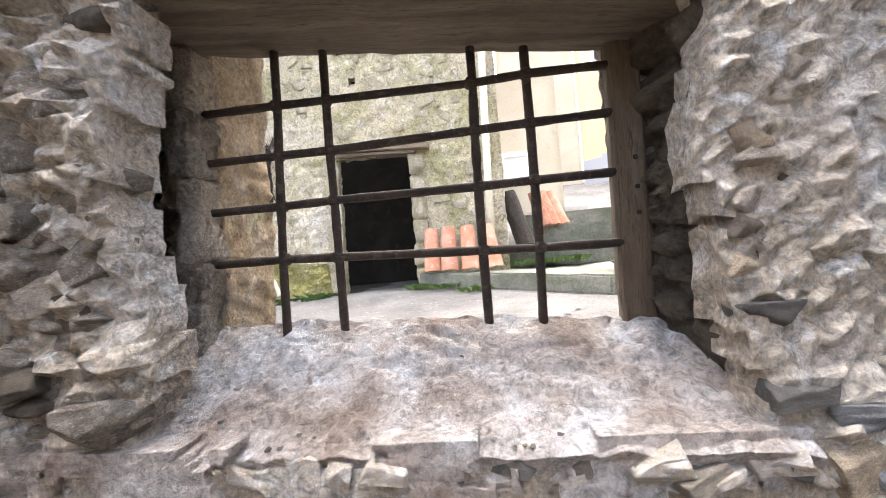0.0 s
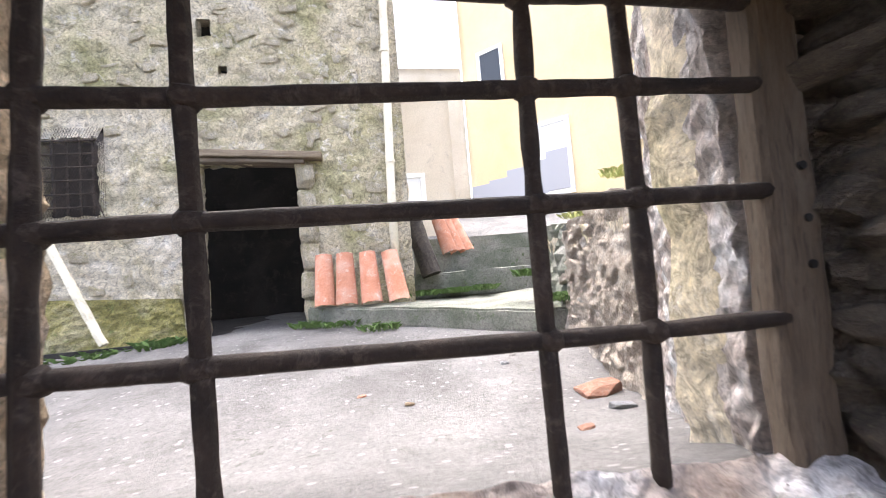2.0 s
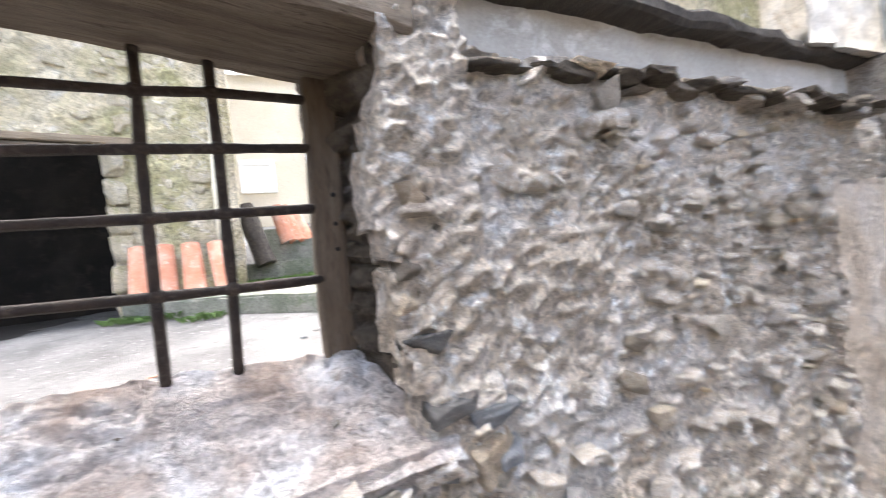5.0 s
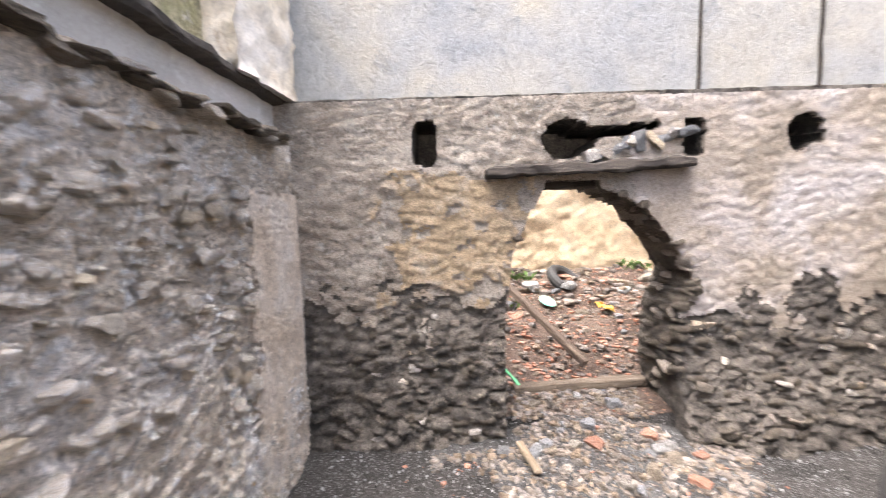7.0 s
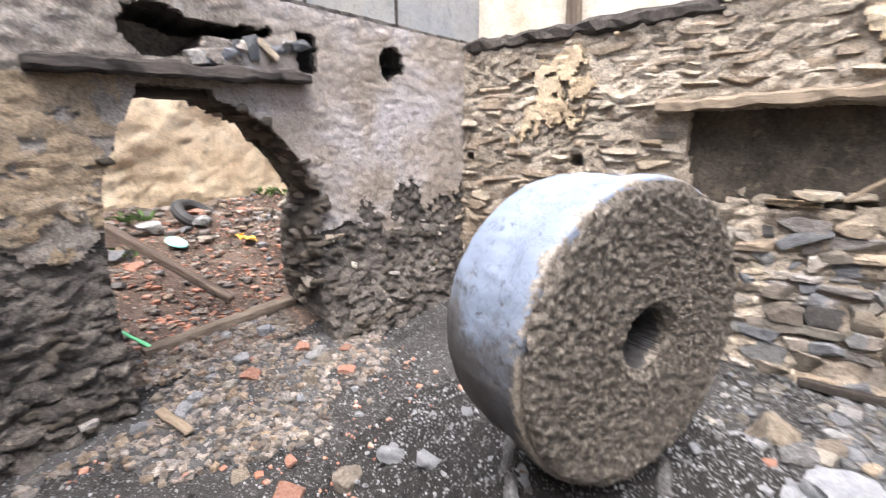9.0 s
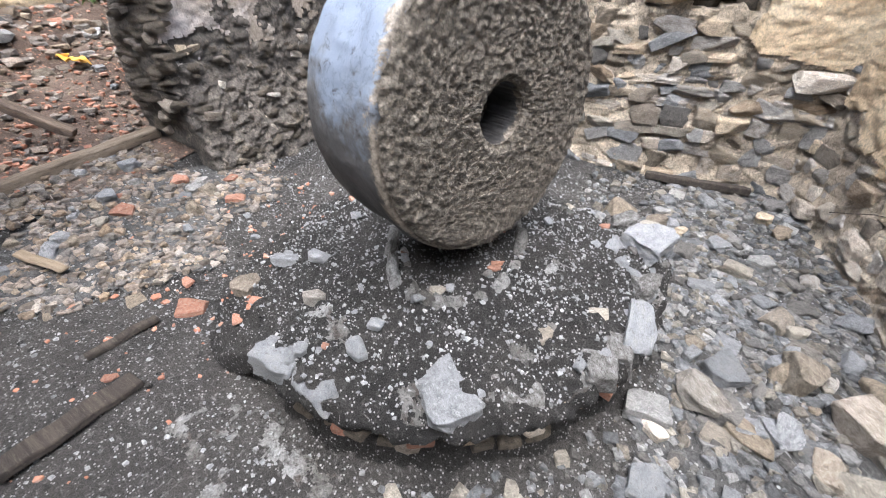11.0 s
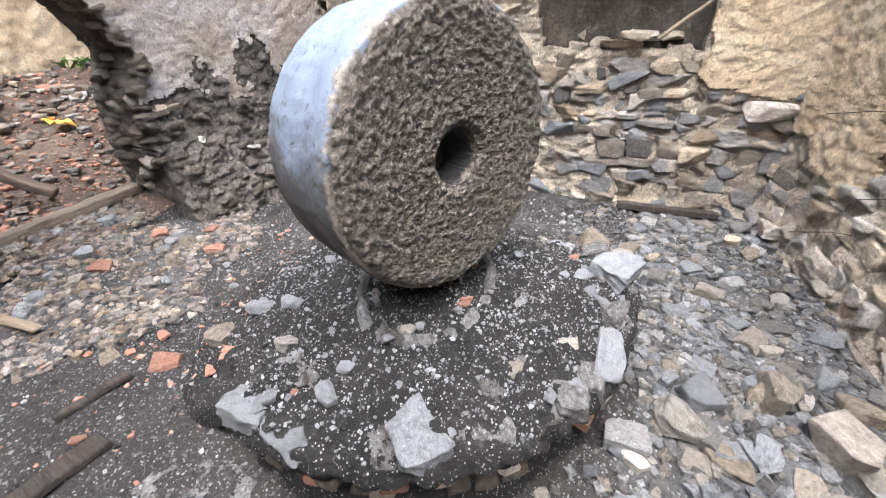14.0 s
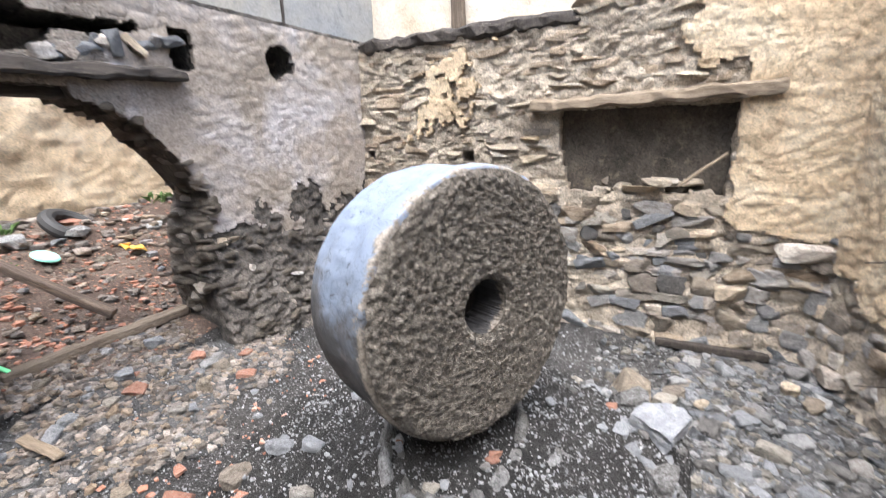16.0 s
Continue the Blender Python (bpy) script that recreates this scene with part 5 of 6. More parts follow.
# ---- stones round the edge of the mill bed ----
def crust_block(x, y, z, turn, sc, seed, material):
    """A lump of the broken bed edge: a slab with uneven top and split sides."""
    bm = bmesh.new()
    bmesh.ops.create_cube(bm, size=1)
    srng = random.Random(seed)
    for c in range(6):
        d = Vector((srng.gauss(0, 1), srng.gauss(0, 1), srng.gauss(0, 0.35))).normalized()
        res = bmesh.ops.bisect_plane(bm, geom=list(bm.verts) + list(bm.edges) + list(bm.faces), plane_co=d * srng.uniform(0.4, 0.55), plane_no=d, clear_outer=True)
        rim = [e for e in res["geom_cut"] if isinstance(e, bmesh.types.BMEdge)]
        if rim:
            bmesh.ops.contextual_create(bm, geom=rim)
    bmesh.ops.bevel(bm, geom=list(bm.edges), offset=0.03, segments=1, affect="EDGES", clamp_overlap=True)
    for cuts in (3, 2):
        bmesh.ops.triangulate(bm, faces=bm.faces)
        bmesh.ops.subdivide_edges(bm, edges=[e for e in bm.edges if e.calc_length() > 0.12 * cuts / 2], cuts=1)
    bmesh.ops.triangulate(bm, faces=bm.faces)
    for v in bm.verts:
        c = v.co.copy()
        v.co += Vector((fr(c.x + seed, c.y, c.z, 3.5, 4), fr(c.x, c.y + seed, c.z, 3.5, 4), fr(c.x, c.y, c.z + seed, 3.5, 4))) * 0.07
    ob = part("edge_stone", bm, material, bed)
    ob.matrix_world = Matrix.Translation((x, y, z)) @ Matrix.Rotation(math.radians(turn), 4, "Z") @ Matrix.Rotation(srng.uniform(-0.08, 0.08), 4, "X") @ Matrix.Diagonal((*sc, 1))


for k, (x, y, z, turn, sc, mt) in enumerate((
        (2.05, -0.075, 0.315, 12, (0.17, 0.13, 0.09), M_WHITESTONE), (1.87, -0.075, 0.305, -8, (0.2, 0.12, 0.09), M_WHITESTONE),
        (1.50, -0.25, 0.315, -35, (0.22, 0.17, 0.13), M_STONEGREY), (1.31, -0.385, 0.3, -48, (0.2, 0.14, 0.11), M_CRUST),
        (1.21, -0.47, 0.27, -55, (0.12, 0.1, 0.09), M_STONE), (1.12, -0.64, 0.32, -60, (0.18, 0.13, 0.09), M_CRUST),
        (1.03, -0.87, 0.335, -84, (0.27, 0.1, 0.09), M_WHITESTONE), (1.06, -1.08, 0.36, -95, (0.14, 0.1, 0.08), M_CRUST),
        (1.09, -1.39, 0.375, -110, (0.22, 0.17, 0.12), M_WHITESTONE), (1.22, -1.52, 0.36, -125, (0.16, 0.1, 0.08), M_CRUST),
        (1.70, -0.12, 0.275, -15, (0.14, 0.1, 0.08), M_CRUST), (1.39, -0.29, 0.25, -40, (0.1, 0.1, 0.1), M_CRUST), (1.06, -0.73, 0.3, -70, (0.13, 0.1, 0.1), M_CRUST))):
    crust_block(x, y, z, turn, sc, k * 1.7 + 2, mt)
# the lower course of brick and slate, half buried under the overhang
for k in range(44):
    a = math.radians(76 + 3.6 * k)
    r = bed_edge(a) - rng.uniform(0.05, 0.1)
    m = Matrix.Translation((BC.x + r * math.cos(a), BC.y + r * math.sin(a), rng.choice((0.2, 0.17, 0.12)))) @ Matrix.Rotation(a + rng.uniform(-0.3, 0.3), 4, "Z")
    put("edge_stone", rng.choice(ROCKS_BRICK if k % 5 == 0 else SLATES if k % 2 else DARKSTONES), m, (rng.uniform(0.08, 0.13), rng.uniform(0.06, 0.13), rng.uniform(0.05, 0.08)), bed)
# pale crust breaking through the grit towards the edge
crust_v, crust_f, crust_id = [], [], {}


def crust_vert(i, j):
    if (i, j) not in crust_id:
        a, f = math.radians(66 + 0.7 * i), 0.5 + 0.0125 * j
        r = bed_edge(a) * min(f, 0.995)
        x, y = BC.x + r * math.cos(a), BC.y + r * math.sin(a)
        crust_id[(i, j)] = len(crust_v)
        crust_v.append((x, y, bed_height(x, y)[0] + 0.005 + 0.008 * fr(x, y, 3, 30, 3)))
    return crust_id[(i, j)]


for i in range(250):
    for j in range(40):
        a, f = math.radians(66 + 0.7 * (i + 0.5)), 0.5 + 0.0125 * (j + 0.5)
        r = bed_edge(a) * f
        x, y = BC.x + r * math.cos(a), BC.y + r * math.sin(a)
        if fr(x, y, 12, 5.5, 6) > 0.62 - 0.75 * max(0.0, f - 0.55):
            crust_f.append((crust_vert(i, j), crust_vert(i, j + 1), crust_vert(i + 1, j + 1), crust_vert(i + 1, j)))
crust = new("crust", mesh_of("crust", crust_v, crust_f, M_CRUST))
crust.parent = bed
tagged(crust, "pale limy crust showing through the grit", kind="stuff")
for k in range(26):
    a, f = math.radians(rng.uniform(70, 235)), rng.uniform(0.72, 0.97)
    x, y = BC.x + f * bed_edge(a) * math.cos(a), BC.y + f * bed_edge(a) * math.sin(a)
    h = bed_height(x, y)[0]
    if h:
        size = rng.uniform(0.04, 0.1)
        put("crust_lump", rng.choice(ROCKS_WHITE if k % 3 else ROCKS), Matrix.Translation((x, y, h - size * 0.08)) @ Matrix.Rotation(rng.uniform(0, 6), 4, "Z") @ Matrix.Rotation(rng.uniform(-0.2, 0.2), 4, "X"), (size, size * 0.7, size * 0.5), bed)
# mortar lip that cradles the foot of the millstone
lip_v, lip_f = [], []
n_lip, prof_lip = 96, ((-0.035, -0.03), (-0.022, 0.018), (-0.004, 0.034), (0.014, 0.028), (0.034, -0.03))
for i in range(n_lip):
    a = 2 * math.pi * i / n_lip
    for dr, dz in prof_lip:
        rr = 1 + 0.06 * fr(math.cos(a), math.sin(a), 4, 3, 3)
        u, v = (0.37 * rr + dr) * math.cos(a), (0.27 * rr + dr) * math.sin(a)
        ca, sa = math.cos(-1.26), math.sin(-1.26)
        x, y = 1.80 + u * ca - v * sa, -0.84 + u * sa + v * ca
        broken = max(0.0, min(1.0, 0.75 + 1.6 * fr(math.cos(a) * 2, math.sin(a) * 2, 7, 2.2, 3)))
        h = bed_height(x, y)[0]
        lip_v.append((x, y, h + (dz if dz < 0 else dz * broken * 1.5 - 0.012 * (1 - broken)) + 0.006 * fr(x, y, 1, 25, 3)))
w_lip = len(prof_lip)
for i in range(n_lip):
    j = (i + 1) % n_lip
    for k in range(w_lip - 1):
        lip_f.append((i * w_lip + k, j * w_lip + k, j * w_lip + k + 1, i * w_lip + k + 1))
lip = new("mortar_lip", mesh_of("mortar_lip", lip_v, lip_f, M_CRUST, smooth=True))
lip.parent = bed
tagged(lip, "broken grey mortar lip round the stone's foot")
for k in range(18):
    a = rng.uniform(0, 6.3)
    u, v = 0.31 * math.cos(a), 0.21 * math.sin(a)
    ca, sa = math.cos(-1.26), math.sin(-1.26)
    x, y = 1.80 + u * ca - v * sa, -0.84 + u * sa + v * ca
    size = rng.uniform(0.025, 0.06)
    put("cradle_stone", rng.choice(ROCKS_BRICK if k % 4 == 0 else ROCKS if k % 2 else ROCKS_WHITE), Matrix.Translation((x, y, bed_height(x, y)[0] + size * 0.1)) @ Matrix.Rotation(a, 4, "Z") @ Matrix.Rotation(rng.uniform(-0.4, 0.4), 4, "X"), (size, size * 0.8, size * 0.6), bed)


# ---- floor dust, rubble and gravel ----
def spread(name, x0, x1, y0, y1, cell, test, material, label, lift=0.006):
    nxx, nyy = round((x1 - x0) / cell), round((y1 - y0) / cell)
    verts, faces, ids = [], [], {}

    def vid(i, j):
        if (i, j) not in ids:
            x, y = x0 + i * cell, y0 + j * cell
            ids[(i, j)] = len(verts)
            verts.append((x, y, floor_z(x, y) + lift + 0.006 * fr(x, y, 9, 12, 3)))
        return ids[(i, j)]

    for i in range(nxx):
        for j in range(nyy):
            if test(x0 + (i + 0.5) * cell, y0 + (j + 0.5) * cell):
                faces.append((vid(i, j), vid(i + 1, j), vid(i + 1, j + 1), vid(i, j + 1)))
    return tagged(new(name, mesh_of(name, verts, faces, material, smooth=True)), label, "ground", kind="structure")


def pale_right(x, y):
    return x < 1.05 - 0.25 * (y + 1.2) * (y > -1.2) + 0.25 * fr(x, y, 3, 2.2, 5) and y < -0.15 + 0.2 * fr(x, y, 6, 3, 4)


def pale_door(x, y):
    return x > 3.2 + 0.5 * abs(y + 0.5) + 0.3 * fr(x, y, 3, 2.5, 5) and -1.7 < y < 0.7


def pale_near(x, y):
    return y > 0.0 and fr(x, y, 8, 7.5, 5) > 0.3 and x < 2.4


spread("dust_spread", -0.6, 1.8, -3.3, 0.5, 0.025, pale_right, M_PALEDUST, "pale grey dust among rubble by the wall")
spread("dust_spread_door", 2.6, 4.12, -1.8, 0.8, 0.025, pale_door, M_PALEDUST, "pale dust and chips before the doorway", 0.01)
spread("dust_spread_near", 0.4, 3.0, -0.1, 1.2, 0.007, pale_near, M_CRUST, "whitish plaster dust on the dark floor")


def on_floor(x, y):
    h, r, e = bed_height(x, y)
    return floor_z(x, y) if h is None else h


def rubble_at(x, y, size, kit, label, flat=1.0):
    sz = size * rng.uniform(0.45, 0.75) * flat
    m = Matrix.Translation((x, y, on_floor(x, y) + sz * 0.25)) @ Matrix.Rotation(rng.uniform(0, 6.3), 4, "Z") @ Matrix.Rotation(rng.uniform(-0.3, 0.3), 4, "X")
    ob = put("rubble_stone", rng.choice(kit), m, (size, size * rng.uniform(0.6, 0.9), sz))
    return tagged(ob, label, "stone", "loose rubble on the floor")


def clear(x, y, pad=0.0):
    a = math.atan2(y - BC.y, x - BC.x)
    return math.hypot(x - BC.x, y - BC.y) > bed_edge(a) + 0.03 + pad


count = 0
while count < 120:
    x, y = rng.uniform(-0.15, 1.3), rng.uniform(-2.95, 0.1)
    if not clear(x, y, 0.02) or not pale_right(x, y) or x < 0.05 - 0.26 * (y + 1.8):
        continue
    size = rng.choice((0.06, 0.07, 0.08, 0.1, 0.12, 0.16))
    rubble_at(x, y, size, ROCKS if rng.random() < 0.75 else SLATES if rng.random() < 0.6 else ROCKS_TAN, "angular grey stone lying on the rubble floor")
    count += 1
count = 0
while count < 70:
    x, y = rng.uniform(2.9, 4.5), rng.uniform(-1.2, 0.35)
    if not clear(x, y, 0.1) or x < 3.0 + 0.45 * abs(y + 0.45) or (x > 3.9 and not -0.9 < y < 0.1):
        continue
    t = rng.random()
    rubble_at(x, y, rng.choice((0.05, 0.06, 0.08, 0.1, 0.13)), ROCKS_TAN if t < 0.55 else ROCKS_BRICK if t < 0.66 else ROCKS_WHITE if t < 0.8 else ROCKS, "broken stone or brick chip before the doorway")
    count += 1
for x, y, size, kit, label in (
        (2.62, -0.35, 0.16, ROCKS_TAN, "brown angular stone on black grit"), (2.9, -0.19, 0.15, ROCKS_BRICK, "flat red tile shard on black grit"), (1.29, -2.06, 0.32, ROCKS_TAN, "large buff boulder beside the mill bed"),
        (0.74, -0.94, 0.24, ROCKS_TAN, "large split stone, grey and buff"), (0.9, -0.8, 0.19, ROCKS, "bluish stone leaning on the bed"), (0.37, -1.27, 0.24, ROCKS_TAN, "brownish stone block on rubble"),
        (0.19, -1.08, 0.24, SLATES, "large brown stone slab near the wall"), (0.66, -1.13, 0.19, ROCKS_WHITE, "flat pale stone on rubble"), (0.38, -2.48, 0.16, ROCKS_TAN, "buff stone near the slate wall"),
        (0.72, -2.16, 0.14, ROCKS_WHITE, "whitish chip on rubble"), (0.43, -1.6, 0.17, ROCKS, "grey flat stone on rubble"), (0.65, -0.79, 0.14, ROCKS, "grey round lump on rubble"), (0.56, -0.85, 0.18, ROCKS_TAN, "brownish split stone on rubble"),
        (0.2, -0.82, 0.25, ROCKS, "large grey block by the wall foot"), (0.85, -0.5, 0.16, ROCKS_WHITE, "pale stone with lime on it"), (0.68, -1.5, 0.1, ROCKS_WHITE, "white chip on rubble"), (0.12, -2.4, 0.12, ROCKS, "grey stone by the wall foot"),
        (0.08, -1.33, 0.18, ROCKS_TAN, "buff stone by the wall foot"), (0.5, -2.08, 0.13, ROCKS, "grey stone on rubble"), (0.77, -1.7, 0.15, ROCKS_WHITE, "pale stone on rubble"), (0.47, -0.92, 0.13, ROCKS, "grey splinter on rubble"),
        (1.556, -0.02, 0.09, ROCKS, "grey pebble on dark floor"), (2.5, -0.2, 0.07, ROCKS_BRICK, "red brick chip at the bed"), (2.46, -0.27, 0.06, ROCKS_BRICK, "red brick chip at the bed"), (2.8, 0.23, 0.06, ROCKS_BRICK, "red brick chip on grit"),
        (2.5, -0.5, 0.14, ROCKS, "pale lump of mortar on the mound"), (2.28, -0.5, 0.1, ROCKS_WHITE, "whitish lump on the mound"), (2.15, -0.34, 0.1, ROCKS_TAN, "buff splinter on the mound")):
    rubble_at(x, y, size, kit, label, 1.15 if size > 0.2 else 0.8)
# chips on the mill bed
for k in range(24):
    a, r = rng.uniform(0, 6.3), 0.82 * math.sqrt(rng.uniform(0.15, 1))
    x, y = BC.x + r * math.cos(a), BC.y + r * math.sin(a)
    rubble_at(x, y, rng.choice((0.025, 0.03, 0.045, 0.06)), ROCKS_WHITE if k % 4 else ROCKS_BRICK, "small mortar chip on the mill bed")


def gravel(name, kit, material, n, area, lo, hi, test, label):
    items = []
    while len(items) < n:
        x, y = rng.uniform(area[0], area[1]), rng.uniform(area[2], area[3])
        if not test(x, y):
            continue
        size = lo * (hi / lo) ** (rng.random() ** 2)
        m = Matrix.Translation((x, y, on_floor(x, y) + size * 0.12)) @ Matrix.Rotation(rng.uniform(0, 6.3), 4, "Z") @ Matrix.Rotation(rng.uniform(-0.5, 0.5), 4, "X") @ Matrix.Diagonal((size, size * rng.uniform(0.6, 1), size * rng.uniform(0.4, 0.8), 1))
        items.append((rng.choice(kit), m))
    return tagged(joined(name, items, material), label, "gravel", kind="stuff")


MINI = stone_meshes("chip", M_STONEGREY, 6, 0.5, 12, 8)
room = (-0.3, 4.05, -2.9, 1.4)
gravel("grey_gravel", MINI, M_CHIPGREY, 9500, (-0.2, 1.6, -3.0, 0.4), 0.01, 0.075, lambda x, y: x > 0.0 - 0.26 * (y + 1.8) and clear(x, y) and (pale_right(x, y) or rng.random() < 0.2), "grey stone chips over the floor")
gravel("white_gravel", MINI, M_CHIPWHITE, 9000, room, 0.005, 0.022, lambda x, y: (x > 0.2 or y > 0) and fr(x, y, 6, 2.2, 4) > rng.uniform(-0.6, 0.5), "white mortar crumbs over the dark floor")
gravel("tan_gravel", MINI, M_CHIPTAN, 5000, (2.8, 4.6, -1.5, 0.7), 0.014, 0.065, lambda x, y: pale_door(x, y) and (x < 3.9 or -0.95 < y < 0.1), "buff stone chips before the doorway")
gravel("brick_gravel", MINI, M_BRICK, 320, (2.4, 4.8, -1.5, 0.9), 0.01, 0.045, lambda x, y: x < 3.9 or -0.95 < y < 0.1, "red brick crumbs on the floor")
gravel("bed_grit", MINI, M_CHIPWHITE, 5200, (0.95, 2.75, -1.8, -0.05), 0.004, 0.017, lambda x, y: not clear(x, y, -0.04) and fr(x, y, 6, 4, 4) > rng.uniform(-0.7, 0.4), "white crumbs on the mill bed")
gravel("dark_grit", MINI, M_BED, 1800, room, 0.01, 0.03, lambda x, y: x > 0.6, "black grit crumbs on the floor")


# ---- timbers on the floor ----
def timber(name, a, b, w, h, material, label, category, seed):
    a, b = Vector(a), Vector(b)
    d = b - a
    ob = tagged(empty(name, Matrix.Translation((a + b) / 2) @ d.to_track_quat("X", "Z").to_matrix().to_4x4()), label, category)
    part("timber", rough_box(d.length, w, h, 5, 0.006, seed, 0.006), material, ob)
    return ob


timber("charred_stick", (2.96, -0.06, 0.02), (2.98, 0.23, 0.025), 0.04, 0.03, M_WOODDARK, "charred black stick on the grit floor", "stick", 1.0)
timber("charred_plank", (2.69, 0.17, 0.03), (2.71, 0.62, 0.03), 0.09, 0.035, M_WOODDARK, "charred black plank lying on grit", "plank", 2.0)
timber("floor_timber", (1.25, -2.88, 0.05), (0.55, -2.98, 0.06), 0.06, 0.05, M_WOODDARK, "dark timber lying along the slate wall", "plank", 3.0)
timber("threshold_timber", (4.42, 0.05, 0.25), (4.52, -1.05, 0.27), 0.09, 0.07, M_WOOD, "grey worn timber across the doorway threshold", "threshold", 4.0)
timber("fallen_plank", (5.6, -0.02, 0.93), (4.76, -0.64, 0.33), 0.075, 0.06, M_PLANK, "long brown plank fallen in the next room", "plank", 5.0)
timber("short_plank", (3.85, 0.1, 0.14), (3.6, 0.02, 0.08), 0.05, 0.02, M_LINTEL, "short pale board end on rubble", "plank", 6.0)
timber("green_strip", (4.62, 0.16, 0.42), (4.42, 0.0, 0.28), 0.03, 0.008, M_GREENPL, "bright green plastic strip on the threshold", "plastic strip", 7.0)
timber("niche_stick", (1.25, -3.0, 1.22), (0.98, -3.1, 1.45), 0.03, 0.02, M_LINTEL, "split lath leaning in the niche", "stick", 8.0)


# ---- things in the next room ----
def next_z(x, y):
    return floor_z(x, y) + 0.05 * fr(x, y, 1, 1.5) + 0.6 * max(0, min(1, (x - 4.9) / 1.8)) * (0.8 + 0.4 * fr(x, y, 3, 1.2))


def lid():
    bm = bmesh.new()
    bmesh.ops.create_cone(bm, cap_ends=True, segments=32, radius1=0.11, radius2=0.098, depth=0.02)
    bmesh.ops.bevel(bm, geom=list(bm.edges), offset=0.006, segments=2, affect="EDGES")
    ob = tagged(empty("green_dish", pose(6.1, -0.62, next_z(6.1, -0.62) + 0.06, 18, -22, 0)), "mint green round plastic dish on rubble", "dish")
    part("disc", bm, M_MINT, ob)


lid()


def tyre():
    bm = bmesh.new()
    for i in range(28):
        a = 2 * math.pi * i / 28
        for k in range(10):
            b = 2 * math.pi * k / 10
            r = 0.2 + 0.07 * math.cos(b)
            bm.verts.new((r * math.cos(a), r * math.sin(a), 0.07 * math.sin(b)))
    bm.verts.ensure_lookup_table()
    for i in range(28):
        for k in range(10):
            q = ((i + 1) % 28) * 10
            bm.faces.new([bm.verts[j] for j in (i * 10 + k, q + k, q + (k + 1) % 10, i * 10 + (k + 1) % 10)])
    ob = tagged(empty("old_tyre", pose(6.75, -1.0, next_z(6.75, -1.0) + 0.05, 25, -30, 0)), "old black rubber tyre on the rubble heap", "tyre")
    part("tread", bm, M_RUBBER, ob)


tyre()
yp = tagged(empty("plastic_sheet", pose(5.9, -1.24, next_z(5.9, -1.24) + 0.06, 12, -20, 30)), "crumpled yellow plastic piece on rubble", "plastic scrap")
part("scrap", rough_box(0.24, 0.17, 0.012, 4, 0.05, 3.0, 0.003), M_YELLOWPL, yp)
for k in range(46):
    x, y = rng.uniform(5.2, 7.1), rng.uniform(-2.2, 0.5)
    size = rng.choice((0.1, 0.14, 0.2, 0.28)) * (1.2 if x > 6.2 else 0.65)
    t = rng.random()
    ob = put("rubble_stone", rng.choice(ROCKS if t < 0.5 else ROCKS_TAN if t < 0.85 else ROCKS_BRICK), Matrix.Translation((x, y, next_z(x, y) + size * 0.12)) @ Matrix.Rotation(rng.uniform(0, 6), 4, "Z") @ Matrix.Rotation(rng.uniform(-0.5, 0.5), 4, "X"), (size, size * 0.7, size * 0.5))
    tagged(ob, "broken masonry block on the heap next door", "stone", "rubble heap next door")
items = []
for k in range(900):
    x, y = rng.uniform(4.5, 7.1), rng.uniform(-2.2, 0.9)
    size = 0.02 * 4 ** rng.random()
    items.append((rng.choice(MINI), Matrix.Translation((x, y, next_z(x, y) + 0.005)) @ Matrix.Rotation(rng.uniform(0, 6), 4, "Z") @ Matrix.Diagonal((size, size * 0.7, size * 0.5, 1))))
chips = []
for k in range(1500):
    x, y = rng.uniform(4.5, 7.2), rng.uniform(-2.3, 0.9)
    size = 0.018 * 6 ** (rng.random() ** 1.6) * (1.5 if x > 6.2 else 1)
    chips.append((rng.choice(MINI), Matrix.Translation((x, y, next_z(x, y) + size * 0.15)) @ Matrix.Rotation(rng.uniform(0, 6), 4, "Z") @ Matrix.Rotation(rng.uniform(-0.4, 0.4), 4, "X") @ Matrix.Diagonal((size, size * 0.7, size * 0.45, 1))))
tagged(joined("stone_rubble", chips, M_CHIPTAN), "buff stone chips on the next room's floor", "gravel", kind="stuff")
tagged(joined("brick_rubble", items, M_BRICK), "red brick crumbs on the next room's floor", "gravel", kind="stuff")


def weeds(name, spots, label, n=60, height=0.1, leaf=None):
    """Tufts of small pointed leaves."""
    verts, faces = [], []
    for cx, cy, cz, rad in spots:
        for _ in range(n):
            a, r = rng.uniform(0, 6.3), rad * math.sqrt(rng.random())
            x, y = cx + r * math.cos(a), cy + r * math.sin(a)
            h = height * rng.uniform(0.4, 1.1)
            b = rng.uniform(0, 6.3)
            d = Vector((math.cos(b), math.sin(b), 0))
            s = Vector((-d.y, d.x, 0)) * h * 0.15
            p = Vector((x, y, cz))
            k = len(verts)
            mid = p + d * h * 0.35 + Vector((0, 0, h * 0.6))
            verts += [p, mid + s, p + d * h * 0.9 + Vector((0, 0, h * 0.75)), mid - s]
            faces += [(k, k + 1, k + 2), (k, k + 2, k + 3)]
    return tagged(new(name, mesh_of(name, verts, faces, leaf or M_MOSS)), label, "weeds", kind="stuff")


weeds("weeds_next_room", [(6.3, -0.25, next_z(6.3, -0.25), 0.2), (6.9, -2.0, next_z(6.9, -2.0), 0.25), (6.8, -0.4, next_z(6.8, -0.4), 0.15)], "green weeds on the rubble heap", 34, 0.14)


